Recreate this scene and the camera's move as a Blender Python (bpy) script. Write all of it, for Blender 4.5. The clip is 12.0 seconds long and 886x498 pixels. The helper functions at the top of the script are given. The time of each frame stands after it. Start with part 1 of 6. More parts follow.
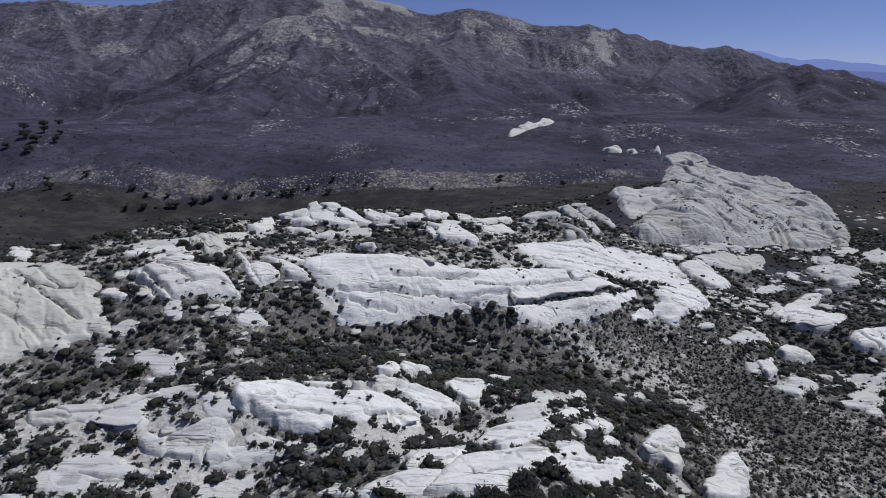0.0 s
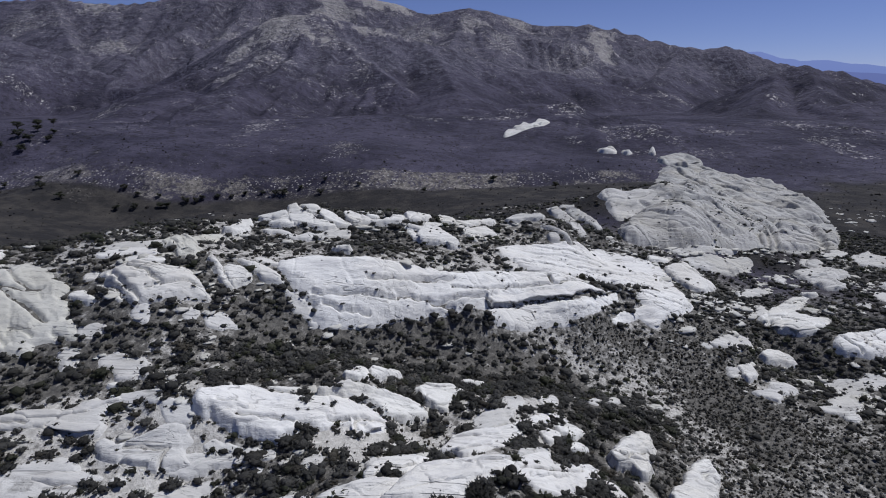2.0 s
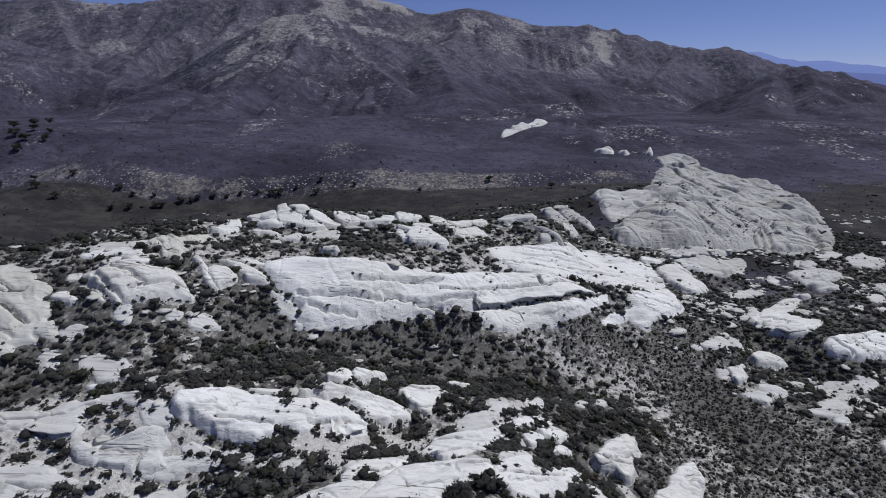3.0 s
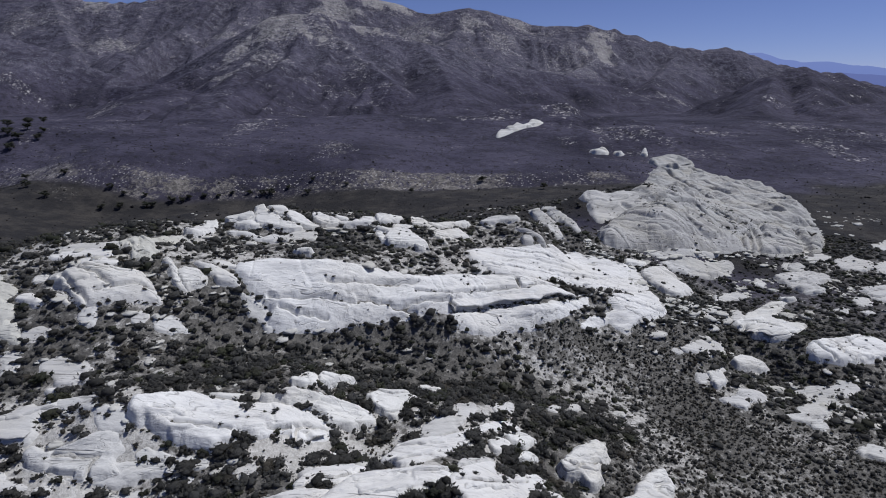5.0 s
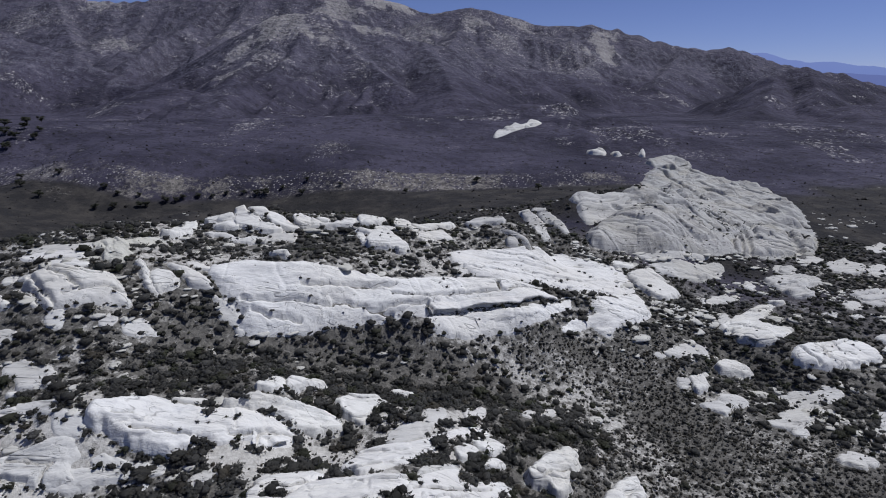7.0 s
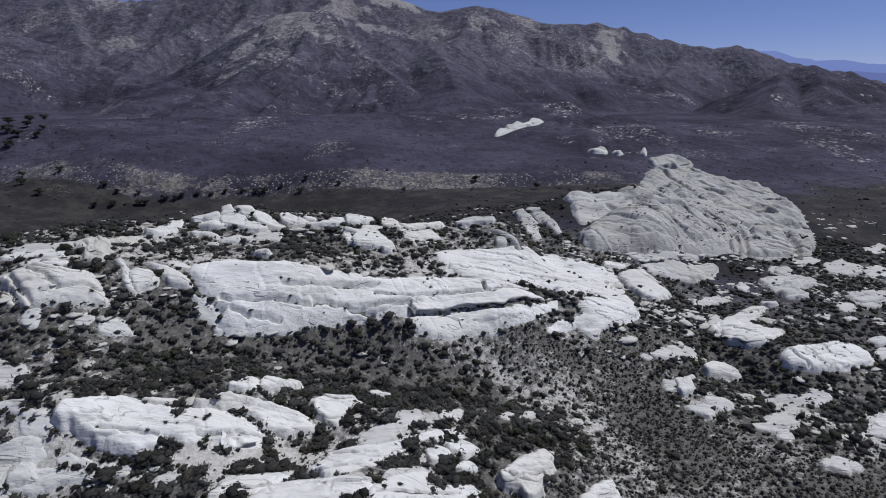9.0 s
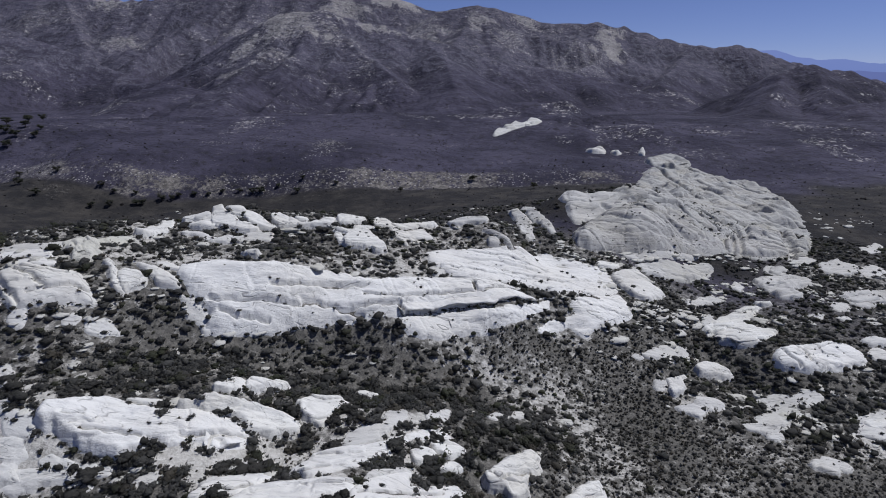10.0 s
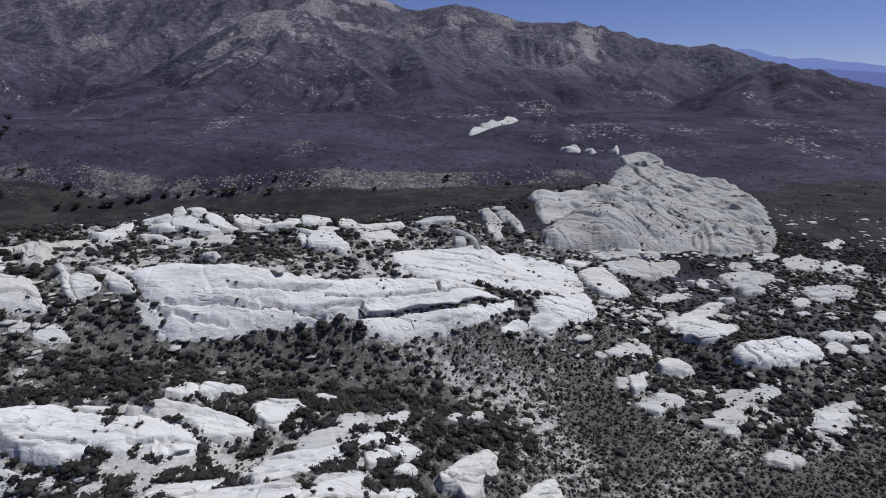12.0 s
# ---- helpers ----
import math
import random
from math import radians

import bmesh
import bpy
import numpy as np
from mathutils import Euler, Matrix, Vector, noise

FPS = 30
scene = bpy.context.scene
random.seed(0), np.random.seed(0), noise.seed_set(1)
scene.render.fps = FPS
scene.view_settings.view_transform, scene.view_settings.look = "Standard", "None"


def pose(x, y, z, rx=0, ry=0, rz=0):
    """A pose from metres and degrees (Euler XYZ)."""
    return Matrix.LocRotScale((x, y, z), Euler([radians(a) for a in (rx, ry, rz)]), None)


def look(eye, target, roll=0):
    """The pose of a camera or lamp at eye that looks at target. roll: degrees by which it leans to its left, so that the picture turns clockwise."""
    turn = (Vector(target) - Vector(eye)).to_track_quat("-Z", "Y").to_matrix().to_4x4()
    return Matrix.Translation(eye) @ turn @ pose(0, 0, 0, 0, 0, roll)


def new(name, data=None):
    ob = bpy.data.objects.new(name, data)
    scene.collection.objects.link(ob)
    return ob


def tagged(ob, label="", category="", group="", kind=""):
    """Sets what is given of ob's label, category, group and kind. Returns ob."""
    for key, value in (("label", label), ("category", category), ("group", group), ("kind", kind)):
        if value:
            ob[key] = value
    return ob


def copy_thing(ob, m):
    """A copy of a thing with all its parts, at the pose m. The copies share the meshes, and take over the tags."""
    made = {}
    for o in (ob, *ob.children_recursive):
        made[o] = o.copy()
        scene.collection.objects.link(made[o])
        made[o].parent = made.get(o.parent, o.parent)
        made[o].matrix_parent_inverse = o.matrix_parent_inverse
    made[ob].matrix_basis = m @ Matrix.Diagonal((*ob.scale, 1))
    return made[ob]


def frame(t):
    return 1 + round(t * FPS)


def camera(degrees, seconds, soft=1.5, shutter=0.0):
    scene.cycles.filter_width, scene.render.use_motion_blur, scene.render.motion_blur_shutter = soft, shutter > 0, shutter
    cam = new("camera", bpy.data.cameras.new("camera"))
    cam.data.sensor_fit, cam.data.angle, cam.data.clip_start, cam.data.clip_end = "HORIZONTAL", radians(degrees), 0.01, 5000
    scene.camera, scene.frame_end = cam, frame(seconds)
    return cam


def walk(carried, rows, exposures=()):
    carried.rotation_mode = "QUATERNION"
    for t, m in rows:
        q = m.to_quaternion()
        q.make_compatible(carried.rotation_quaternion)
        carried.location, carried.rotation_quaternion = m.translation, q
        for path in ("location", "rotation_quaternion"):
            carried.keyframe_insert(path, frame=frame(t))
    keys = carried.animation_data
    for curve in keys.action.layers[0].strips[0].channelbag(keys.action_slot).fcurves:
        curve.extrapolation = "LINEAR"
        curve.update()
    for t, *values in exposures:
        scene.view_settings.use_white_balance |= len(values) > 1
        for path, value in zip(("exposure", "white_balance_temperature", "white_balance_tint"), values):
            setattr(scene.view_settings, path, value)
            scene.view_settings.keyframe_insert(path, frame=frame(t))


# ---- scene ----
cam = camera(75.45, 12.0, soft=1.0)
PATH = [
    (0, (0.00, -0.00, 80.00), (-1.07, 96.56, 54.01), -0.45),
    (0.5, (1.48, 0.38, 80.06), (0.38, 96.95, 54.08), -0.40),
    (1, (3.00, 0.75, 80.25), (1.89, 97.30, 54.23), -0.31),
    (1.5, (4.60, 1.11, 80.32), (3.48, 97.67, 54.31), -0.27),
    (2, (6.19, 1.50, 80.41), (5.02, 98.05, 54.38), -0.26),
    (2.5, (7.82, 1.90, 80.46), (6.63, 98.45, 54.43), -0.21),
    (3, (9.44, 2.30, 80.51), (8.23, 98.84, 54.45), -0.16),
    (5, (15.98, 4.00, 80.64), (14.61, 100.53, 54.57), 0.00),
    (5.5, (17.67, 4.47, 80.76), (16.23, 101.00, 54.70), 0.05),
    (6, (19.36, 4.92, 80.84), (17.83, 101.45, 54.76), 0.07),
    (6.5, (20.97, 5.37, 80.90), (19.31, 101.89, 54.81), 0.08),
    (8.5, (27.33, 6.65, 81.03), (24.26, 103.08, 54.71), 0.12),
    (9, (28.76, 6.85, 81.13), (25.61, 103.25, 54.74), 0.11),
    (9.5, (30.18, 7.08, 81.10), (26.95, 103.48, 54.69), 0.11),
    (10, (31.60, 7.29, 81.12), (28.27, 103.67, 54.68), 0.07),
    (10.5, (32.92, 7.39, 81.26), (30.54, 103.78, 54.72), 0.03),
    (11, (34.32, 7.50, 81.38), (32.69, 103.88, 54.78), -0.02),
    (11.5, (35.63, 7.56, 81.45), (34.91, 103.96, 54.86), -0.06),
    (12, (37.00, 7.66, 81.53), (36.72, 104.05, 54.90), -0.05),
]
walk(cam, [(t, look(eye, target, roll)) for t, eye, target, roll in PATH], [(0.0, 0.0, 5980, 10), (12.0, 0.0, 5980, 10)])

# ---- daylight ----
SUN_AZIMUTH, SUN_ELEVATION = 68.0, 60.0          # degrees, azimuth clockwise from +y
world = bpy.data.worlds.new("sky")
scene.world = world
world.use_nodes = True
wn = world.node_tree.nodes
sky = wn.new("ShaderNodeTexSky")
sky.sky_type, sky.sun_disc = "NISHITA", False
sky.sun_elevation, sky.sun_rotation = radians(SUN_ELEVATION), radians(SUN_AZIMUTH)
sky.altitude, sky.air_density, sky.dust_density, sky.ozone_density = 3000, 0.95, 0.0, 4.0
wn["Background"].inputs["Strength"].default_value = 0.057
tint = wn.new("ShaderNodeMix")
tint.data_type, tint.blend_type = "RGBA", "MULTIPLY"
tint.inputs["Factor"].default_value, tint.inputs["B"].default_value = 1.0, (1.11, 0.93, 1.15, 1.0)
world.node_tree.links.new(sky.outputs[0], tint.inputs["A"])
world.node_tree.links.new(tint.outputs["Result"], wn["Background"].inputs["Color"])
sun = new("sun", bpy.data.lights.new("sun", "SUN"))
sun.data.energy, sun.data.angle, sun.data.color = 3.72, radians(0.53), (1.0, 0.96, 0.93)
toward = Vector((math.sin(radians(SUN_AZIMUTH)) * math.cos(radians(SUN_ELEVATION)),
                 math.cos(radians(SUN_AZIMUTH)) * math.cos(radians(SUN_ELEVATION)), math.sin(radians(SUN_ELEVATION))))
sun.matrix_world = look(toward * 300, (0, 0, 0))

# ---- materials ----
class Nodes:
    """A short way to wire a node material."""

    def __init__(self, name, rough=0.9):
        self.mat = bpy.data.materials.new(name)
        self.mat.use_nodes = True
        self.tree = self.mat.node_tree
        self.bsdf = self.tree.nodes["Principled BSDF"]
        self.bsdf.inputs["Roughness"].default_value = rough
        self.bsdf.inputs["Specular IOR Level"].default_value = 0.15
        self.pos = self.tree.nodes.new("ShaderNodeNewGeometry").outputs["Position"]

    def link(self, a, b):
        self.tree.links.new(a, b)

    def put(self, socket, v):
        if isinstance(v, (int, float, tuple)):
            socket.default_value = v
        else:
            self.link(v, socket)

    def noise(self, scale, detail=4.0, rough=0.6, stretch=None, vec=None, lac=2.0):
        n = self.tree.nodes.new("ShaderNodeTexNoise")
        n.inputs["Scale"].default_value, n.inputs["Detail"].default_value = scale, detail
        n.inputs["Roughness"].default_value, n.inputs["Lacunarity"].default_value = rough, lac
        src = vec or self.pos
        if stretch:
            m = self.tree.nodes.new("ShaderNodeMapping")
            m.inputs["Scale"].default_value = stretch[:3]
            if len(stretch) > 3:
                m.inputs["Rotation"].default_value = [radians(a) for a in stretch[3:]]
            self.link(src, m.inputs["Vector"])
            src = m.outputs[0]
        self.link(src, n.inputs["Vector"])
        return n.outputs["Fac"]

    def cells(self, scale, feature="F1", stretch=None):
        n = self.tree.nodes.new("ShaderNodeTexVoronoi")
        n.feature = feature
        n.inputs["Scale"].default_value = scale
        src = self.pos
        if stretch:
            m = self.tree.nodes.new("ShaderNodeMapping")
            m.inputs["Scale"].default_value = stretch[:3]
            self.link(src, m.inputs["Vector"])
            src = m.outputs[0]
        self.link(src, n.inputs["Vector"])
        return n.outputs["Distance"]

    def math(self, op, a, b=0.5):
        n = self.tree.nodes.new("ShaderNodeMath")
        n.operation = op
        self.put(n.inputs[0], a)
        self.put(n.inputs[1], b)
        return n.outputs[0]

    def ramp(self, fac, lo, hi, a=0.0, b=1.0):
        n = self.tree.nodes.new("ShaderNodeMapRange")
        n.interpolation_type = "SMOOTHSTEP"
        self.put(n.inputs["Value"], fac)
        for key, v in (("From Min", lo), ("From Max", hi), ("To Min", a), ("To Max", b)):
            n.inputs[key].default_value = v
        return n.outputs[0]

    def mix(self, fac, a, b):
        n = self.tree.nodes.new("ShaderNodeMix")
        n.data_type = "RGBA"
        self.put(n.inputs["Factor"], fac)
        self.put(n.inputs["A"], a if not isinstance(a, tuple) else (*a, 1.0))
        self.put(n.inputs["B"], b if not isinstance(b, tuple) else (*b, 1.0))
        return n.outputs["Result"]

    def attr(self, name):
        n = self.tree.nodes.new("ShaderNodeAttribute")
        n.attribute_name = name
        return n.outputs["Fac"]

    def slope(self):
        """How level the real surface is: 1 flat, 0 upright."""
        g = self.tree.nodes.new("ShaderNodeNewGeometry")
        s = self.tree.nodes.new("ShaderNodeSeparateXYZ")
        self.link(g.outputs["Normal"], s.inputs[0])
        return s.outputs["Z"]

    def island(self):
        return self.tree.nodes.new("ShaderNodeNewGeometry").outputs["Random Per Island"]

    def each(self):
        return self.tree.nodes.new("ShaderNodeObjectInfo").outputs["Random"]

    def bump(self, height, strength, distance):
        n = self.tree.nodes.new("ShaderNodeBump")
        n.inputs["Strength"].default_value, n.inputs["Distance"].default_value = strength, distance
        self.link(height, n.inputs["Height"])
        return n.outputs[0]

    def done(self, colour, normal=None):
        self.put(self.bsdf.inputs["Base Color"], colour if not isinstance(colour, tuple) else (*colour, 1.0))
        if normal:
            self.link(normal, self.bsdf.inputs["Normal"])
        return self.mat


def stone_material(name, pale, warm, streak, banding=0.5, lie=18):
    """Weathered pale granite: broad tint changes, bedding streaks, dark water stains and lichen, fine grain."""
    n = Nodes(name, 0.92)
    c = n.mix(n.ramp(n.noise(0.05, 3), 0.4, 0.65), pale, warm)
    bands = n.noise(0.22, 6, 0.65, (0.25, 1.0, 1.6, 0, 0, lie))
    c = n.mix(n.ramp(bands, 0.5, 0.7, 0.0, banding), c, (pale[0] * 0.62, pale[1] * 0.62, pale[2] * 0.65))
    thin = n.noise(0.6, 6, 0.7, (0.12, 1.2, 1.6, 0, 0, lie))
    c = n.mix(n.ramp(thin, 0.52, 0.68, 0.0, 0.6 * banding), c, (pale[0] * 0.5, pale[1] * 0.5, pale[2] * 0.52))
    grey = n.math("MULTIPLY", n.ramp(n.noise(0.35, 8, 0.7), 0.52, 0.7), n.ramp(n.noise(0.04, 2), 0.35, 0.6))
    c = n.mix(n.math("MULTIPLY", grey, 0.6), c, streak)
    c = n.mix(n.ramp(n.noise(1.6, 6, 0.75), 0.62, 0.74, 0.0, 0.5), c, (0.2, 0.195, 0.185))
    drip = n.noise(0.9, 4, 0.6, (1.0, 1.0, 0.12))
    c = n.mix(n.math("MULTIPLY", n.ramp(drip, 0.55, 0.7), n.ramp(n.slope(), 0.8, 0.45, 0.0, 0.6)), c, (0.2, 0.195, 0.19))
    c = n.mix(n.ramp(n.each(), 0.0, 1.0, 0.0, 0.25), c, (0.46, 0.44, 0.41))
    # joints, dirt and painted crack shade together: thin broken lines along and across the beds
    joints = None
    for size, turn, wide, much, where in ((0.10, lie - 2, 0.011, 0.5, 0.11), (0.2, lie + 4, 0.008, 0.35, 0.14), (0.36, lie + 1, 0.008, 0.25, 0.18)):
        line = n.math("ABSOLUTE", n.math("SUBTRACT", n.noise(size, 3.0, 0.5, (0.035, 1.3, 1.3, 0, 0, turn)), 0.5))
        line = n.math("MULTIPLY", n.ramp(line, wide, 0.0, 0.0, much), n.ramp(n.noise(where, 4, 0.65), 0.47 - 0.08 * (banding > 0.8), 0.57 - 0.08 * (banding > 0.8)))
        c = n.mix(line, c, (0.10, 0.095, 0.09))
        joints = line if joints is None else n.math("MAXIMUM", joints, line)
    h = n.math("ADD", n.math("MULTIPLY", n.noise(0.5, 6, 0.55, (0.4, 1.0, 1.2, 0, 0, lie)), 1.0), n.math("MULTIPLY", n.noise(3.0, 5, 0.65), 0.2))
    h = n.math("SUBTRACT", h, n.math("MULTIPLY", joints, 0.6))
    return n.done(c, n.bump(h, 0.85, 0.5))


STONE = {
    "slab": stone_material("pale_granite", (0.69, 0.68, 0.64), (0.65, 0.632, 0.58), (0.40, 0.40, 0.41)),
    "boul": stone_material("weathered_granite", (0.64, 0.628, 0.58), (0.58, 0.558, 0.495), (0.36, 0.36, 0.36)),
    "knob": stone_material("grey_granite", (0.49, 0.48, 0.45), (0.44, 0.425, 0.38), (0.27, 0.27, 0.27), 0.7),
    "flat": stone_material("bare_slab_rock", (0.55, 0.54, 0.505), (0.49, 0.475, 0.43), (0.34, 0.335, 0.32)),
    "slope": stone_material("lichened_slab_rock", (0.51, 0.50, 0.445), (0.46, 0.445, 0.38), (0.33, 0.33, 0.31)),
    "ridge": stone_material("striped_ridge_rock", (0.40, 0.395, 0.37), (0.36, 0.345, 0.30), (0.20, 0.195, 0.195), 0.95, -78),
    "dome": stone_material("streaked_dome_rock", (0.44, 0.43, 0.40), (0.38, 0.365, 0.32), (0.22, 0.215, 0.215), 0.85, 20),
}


def ground_material():
    n = Nodes("dry_ground", 0.97)
    fine = n.noise(0.9, 8, 0.75)
    sand = n.mix(n.ramp(fine, 0.35, 0.7), (0.35, 0.335, 0.30), (0.57, 0.55, 0.505))
    litter = n.mix(n.ramp(n.noise(1.3, 6, 0.7), 0.35, 0.7), (0.075, 0.071, 0.064), (0.155, 0.146, 0.128))
    cover = n.math("ADD", n.attr("litter"), n.math("MULTIPLY", n.math("SUBTRACT", n.noise(0.5, 6, 0.72), 0.5), 1.7))
    near = n.mix(n.ramp(cover, 0.3, 0.7), sand, litter)
    # open country: burnt brown scrub over tan earth with stones showing through; haze painted in as blue-violet
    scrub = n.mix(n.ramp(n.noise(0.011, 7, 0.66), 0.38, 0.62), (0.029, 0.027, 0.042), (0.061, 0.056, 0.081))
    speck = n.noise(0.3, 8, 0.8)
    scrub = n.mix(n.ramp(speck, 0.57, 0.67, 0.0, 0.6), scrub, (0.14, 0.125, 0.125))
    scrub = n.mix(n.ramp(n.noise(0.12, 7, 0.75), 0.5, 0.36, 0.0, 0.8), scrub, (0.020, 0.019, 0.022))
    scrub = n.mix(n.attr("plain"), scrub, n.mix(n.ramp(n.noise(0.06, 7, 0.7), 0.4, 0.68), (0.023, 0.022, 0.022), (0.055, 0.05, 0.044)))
    # earth goes from tan to blue with distance, as painted haze
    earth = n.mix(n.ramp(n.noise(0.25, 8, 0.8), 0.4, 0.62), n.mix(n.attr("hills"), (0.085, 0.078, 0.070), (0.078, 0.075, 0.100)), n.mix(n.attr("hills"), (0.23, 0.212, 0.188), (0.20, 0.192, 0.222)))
    bare = n.math("ADD", n.attr("bare"), n.math("MULTIPLY", n.math("SUBTRACT", n.noise(0.05, 8, 0.75), 0.5), 1.3))
    bare = n.math("ADD", bare, n.math("MULTIPLY", n.math("SUBTRACT", n.noise(0.42, 4, 0.7), 0.5), 1.5))
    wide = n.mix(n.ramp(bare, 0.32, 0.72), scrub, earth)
    for size, reach, odd, share in ((0.09, 0.32, 0.52, 0.9), (0.17, 0.34, 0.5, 0.9), (0.42, 0.36, 0.49, 0.8)):
        among = n.math("ADD", n.noise(0.03, 6, 0.75), n.math("MULTIPLY", n.attr("stony"), 0.42))
        dots = n.math("MULTIPLY", n.ramp(n.cells(size), reach, reach * 0.55), n.ramp(among, odd + 0.10, odd + 0.22))
        dots = n.math("MULTIPLY", dots, n.ramp(n.noise(size * 0.8, 2, 0.5), 0.42, 0.52))
        wide = n.mix(n.math("MULTIPLY", n.math("MULTIPLY", dots, n.attr("hills" if size < 0.3 else "open")), share), wide, (0.40, 0.38, 0.36))
    stony = n.math("ADD", n.attr("stony"), n.math("MULTIPLY", n.math("SUBTRACT", n.noise(0.09, 8, 0.8), 0.5), 2.2))
    wide = n.mix(n.ramp(stony, 0.72, 1.02, 0.0, 0.6), wide, n.mix(n.ramp(n.noise(0.3, 5, 0.7), 0.4, 0.6), (0.22, 0.205, 0.19), (0.42, 0.40, 0.37)))
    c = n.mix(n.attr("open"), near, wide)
    lumps = n.math("ADD", n.math("MULTIPLY", n.noise(0.14, 6, 0.62), 1.5), n.math("MULTIPLY", n.noise(1.1, 6, 0.7), 0.3))
    broad = n.math("MULTIPLY", n.math("MULTIPLY", n.noise(0.02, 6, 0.58), 16.0), n.attr("hills"))
    return n.done(c, n.bump(n.math("ADD", lumps, broad), 0.9, 1.0))


def leaf_material(name, a, b, each=False):
    n = Nodes(name, 0.75)
    own = n.each() if each else n.attr("tone")
    r = n.math("ADD", n.math("MULTIPLY", own, 0.75), n.math("MULTIPLY", n.island(), 0.25))
    c = n.mix(n.ramp(r, 0.05, 0.95), a, b)
    c = n.mix(n.ramp(n.noise(0.09, 3), 0.4, 0.62, 0.0, 0.5), c, (0.082, 0.076, 0.066))
    c = n.mix(n.ramp(n.noise(4.0, 4, 0.7), 0.45, 0.7, 0.0, 0.4), c, (a[0] * 0.6, a[1] * 0.6, a[2] * 0.6))
    n.done(c, n.bump(n.noise(2.2, 5, 0.75), 1.0, 0.45))
    thin, both = n.tree.nodes.new("ShaderNodeBsdfTranslucent"), n.tree.nodes.new("ShaderNodeMixShader")
    n.link(c, thin.inputs["Color"])
    both.inputs[0].default_value = 0.6
    n.link(n.bsdf.outputs[0], both.inputs[1])
    n.link(thin.outputs[0], both.inputs[2])
    n.link(both.outputs[0], n.tree.nodes["Material Output"].inputs["Surface"])
    return n.mat


GROUND = ground_material()
LEAF = leaf_material("chaparral_leaves", (0.100, 0.100, 0.091), (0.188, 0.184, 0.168))
LEAF_NEAR = leaf_material("shrub_leaves", (0.088, 0.088, 0.080), (0.165, 0.161, 0.146), True)
LEAF_GREEN = leaf_material("green_leaves", (0.076, 0.082, 0.056), (0.135, 0.14, 0.094))
LEAF_DRY = leaf_material("dry_twigs", (0.10, 0.092, 0.076), (0.21, 0.19, 0.15))
LEAF_FAR = leaf_material("far_scrub_leaves", (0.036, 0.034, 0.036), (0.068, 0.062, 0.060))
_b = Nodes("bark", 0.9)
BARK = _b.done(_b.mix(_b.ramp(_b.noise(3.0, 4, 0.6, (1, 1, 0.2)), 0.4, 0.6), (0.07, 0.055, 0.045), (0.14, 0.12, 0.10)))


# ---- shape tools ----
def rnd(ix, iy, seed):
    h = (ix.astype(np.int64) * 374761393 + iy.astype(np.int64) * 668265263 + seed * 974711) & 0xFFFFFFFF
    h = ((h ^ (h >> 13)) * 1274126177) & 0xFFFFFFFF
    return ((h ^ (h >> 16)) & 0xFFFF) / 65535.0


def value_noise(x, y, seed=0):
    """Smooth noise from -1 to 1 at a wavelength of about one metre."""
    x, y = np.asarray(x, float), np.asarray(y, float)
    ix, iy = np.floor(x), np.floor(y)
    u, v = x - ix, y - iy
    u, v = u * u * (3 - 2 * u), v * v * (3 - 2 * v)
    a, b = rnd(ix, iy, seed), rnd(ix + 1, iy, seed)
    c, d = rnd(ix, iy + 1, seed), rnd(ix + 1, iy + 1, seed)
    return 2 * ((a * (1 - u) + b * u) * (1 - v) + (c * (1 - u) + d * u) * v) - 1


def fbm(x, y, size, octaves=4, seed=0, gain=0.5):
    total, amp = 0.0, 1.0
    for k in range(octaves):
        total = total + amp * value_noise(x / size + 17.3 * k, y / size - 9.1 * k, seed + k)
        size, amp = size * 0.5, amp * gain
    return total


def ridged(x, y, size, octaves=4, seed=0):
    total, amp = 0.0, 1.0
    for k in range(octaves):
        total = total + amp * (1 - 2 * np.abs(value_noise(x / size + 5.7 * k, y / size + 3.3 * k, seed + k)))
        size, amp = size * 0.52, amp * 0.5
    return total


def step(a, b, v):
    u = np.clip((v - a) / (b - a), 0, 1)
    return u * u * (3 - 2 * u)


# ---- the lie of the land: broad swells, each (x, y, spread, rise) ----
SWELLS = []
SWELLS += [
    (-356.1, 1700, 350, 305), (-1200, 600, 350, 46.2), (1000, 2600, 350, -55.5), (1233.1, 2240, 350, 85.5),
    (1744.2, 2400, 350, 66.2), (653.8, 1600, 350, 158.4), (-1276.3, 1750, 350, 248.3), (-718.4, 2012.5, 240, 76.7),
    (600, 300, 240, -7.9), (-274.4, 1049.5, 240, 118.6), (760.9, 2100, 240, 97.9), (-966, 1750, 240, 61.5),
    (499.6, 860.9, 240, 37.9), (-1467.8, 2012.5, 240, 79.9), (-1200, 1200, 160, 47.2), (760.9, 2100, 160, -69.1),
    (1192.8, 2310, 160, -19.1), (1012.9, 1840, 160, -44.2), (437, 1520, 160, 30.3), (-320.5, 2352, 160, -20.5),
    (-36, 1640, 160, 32.9), (685.1, 1150, 160, -11.9), (300, -200, 160, -11.3), (1300, 1000, 160, 15.4),
]
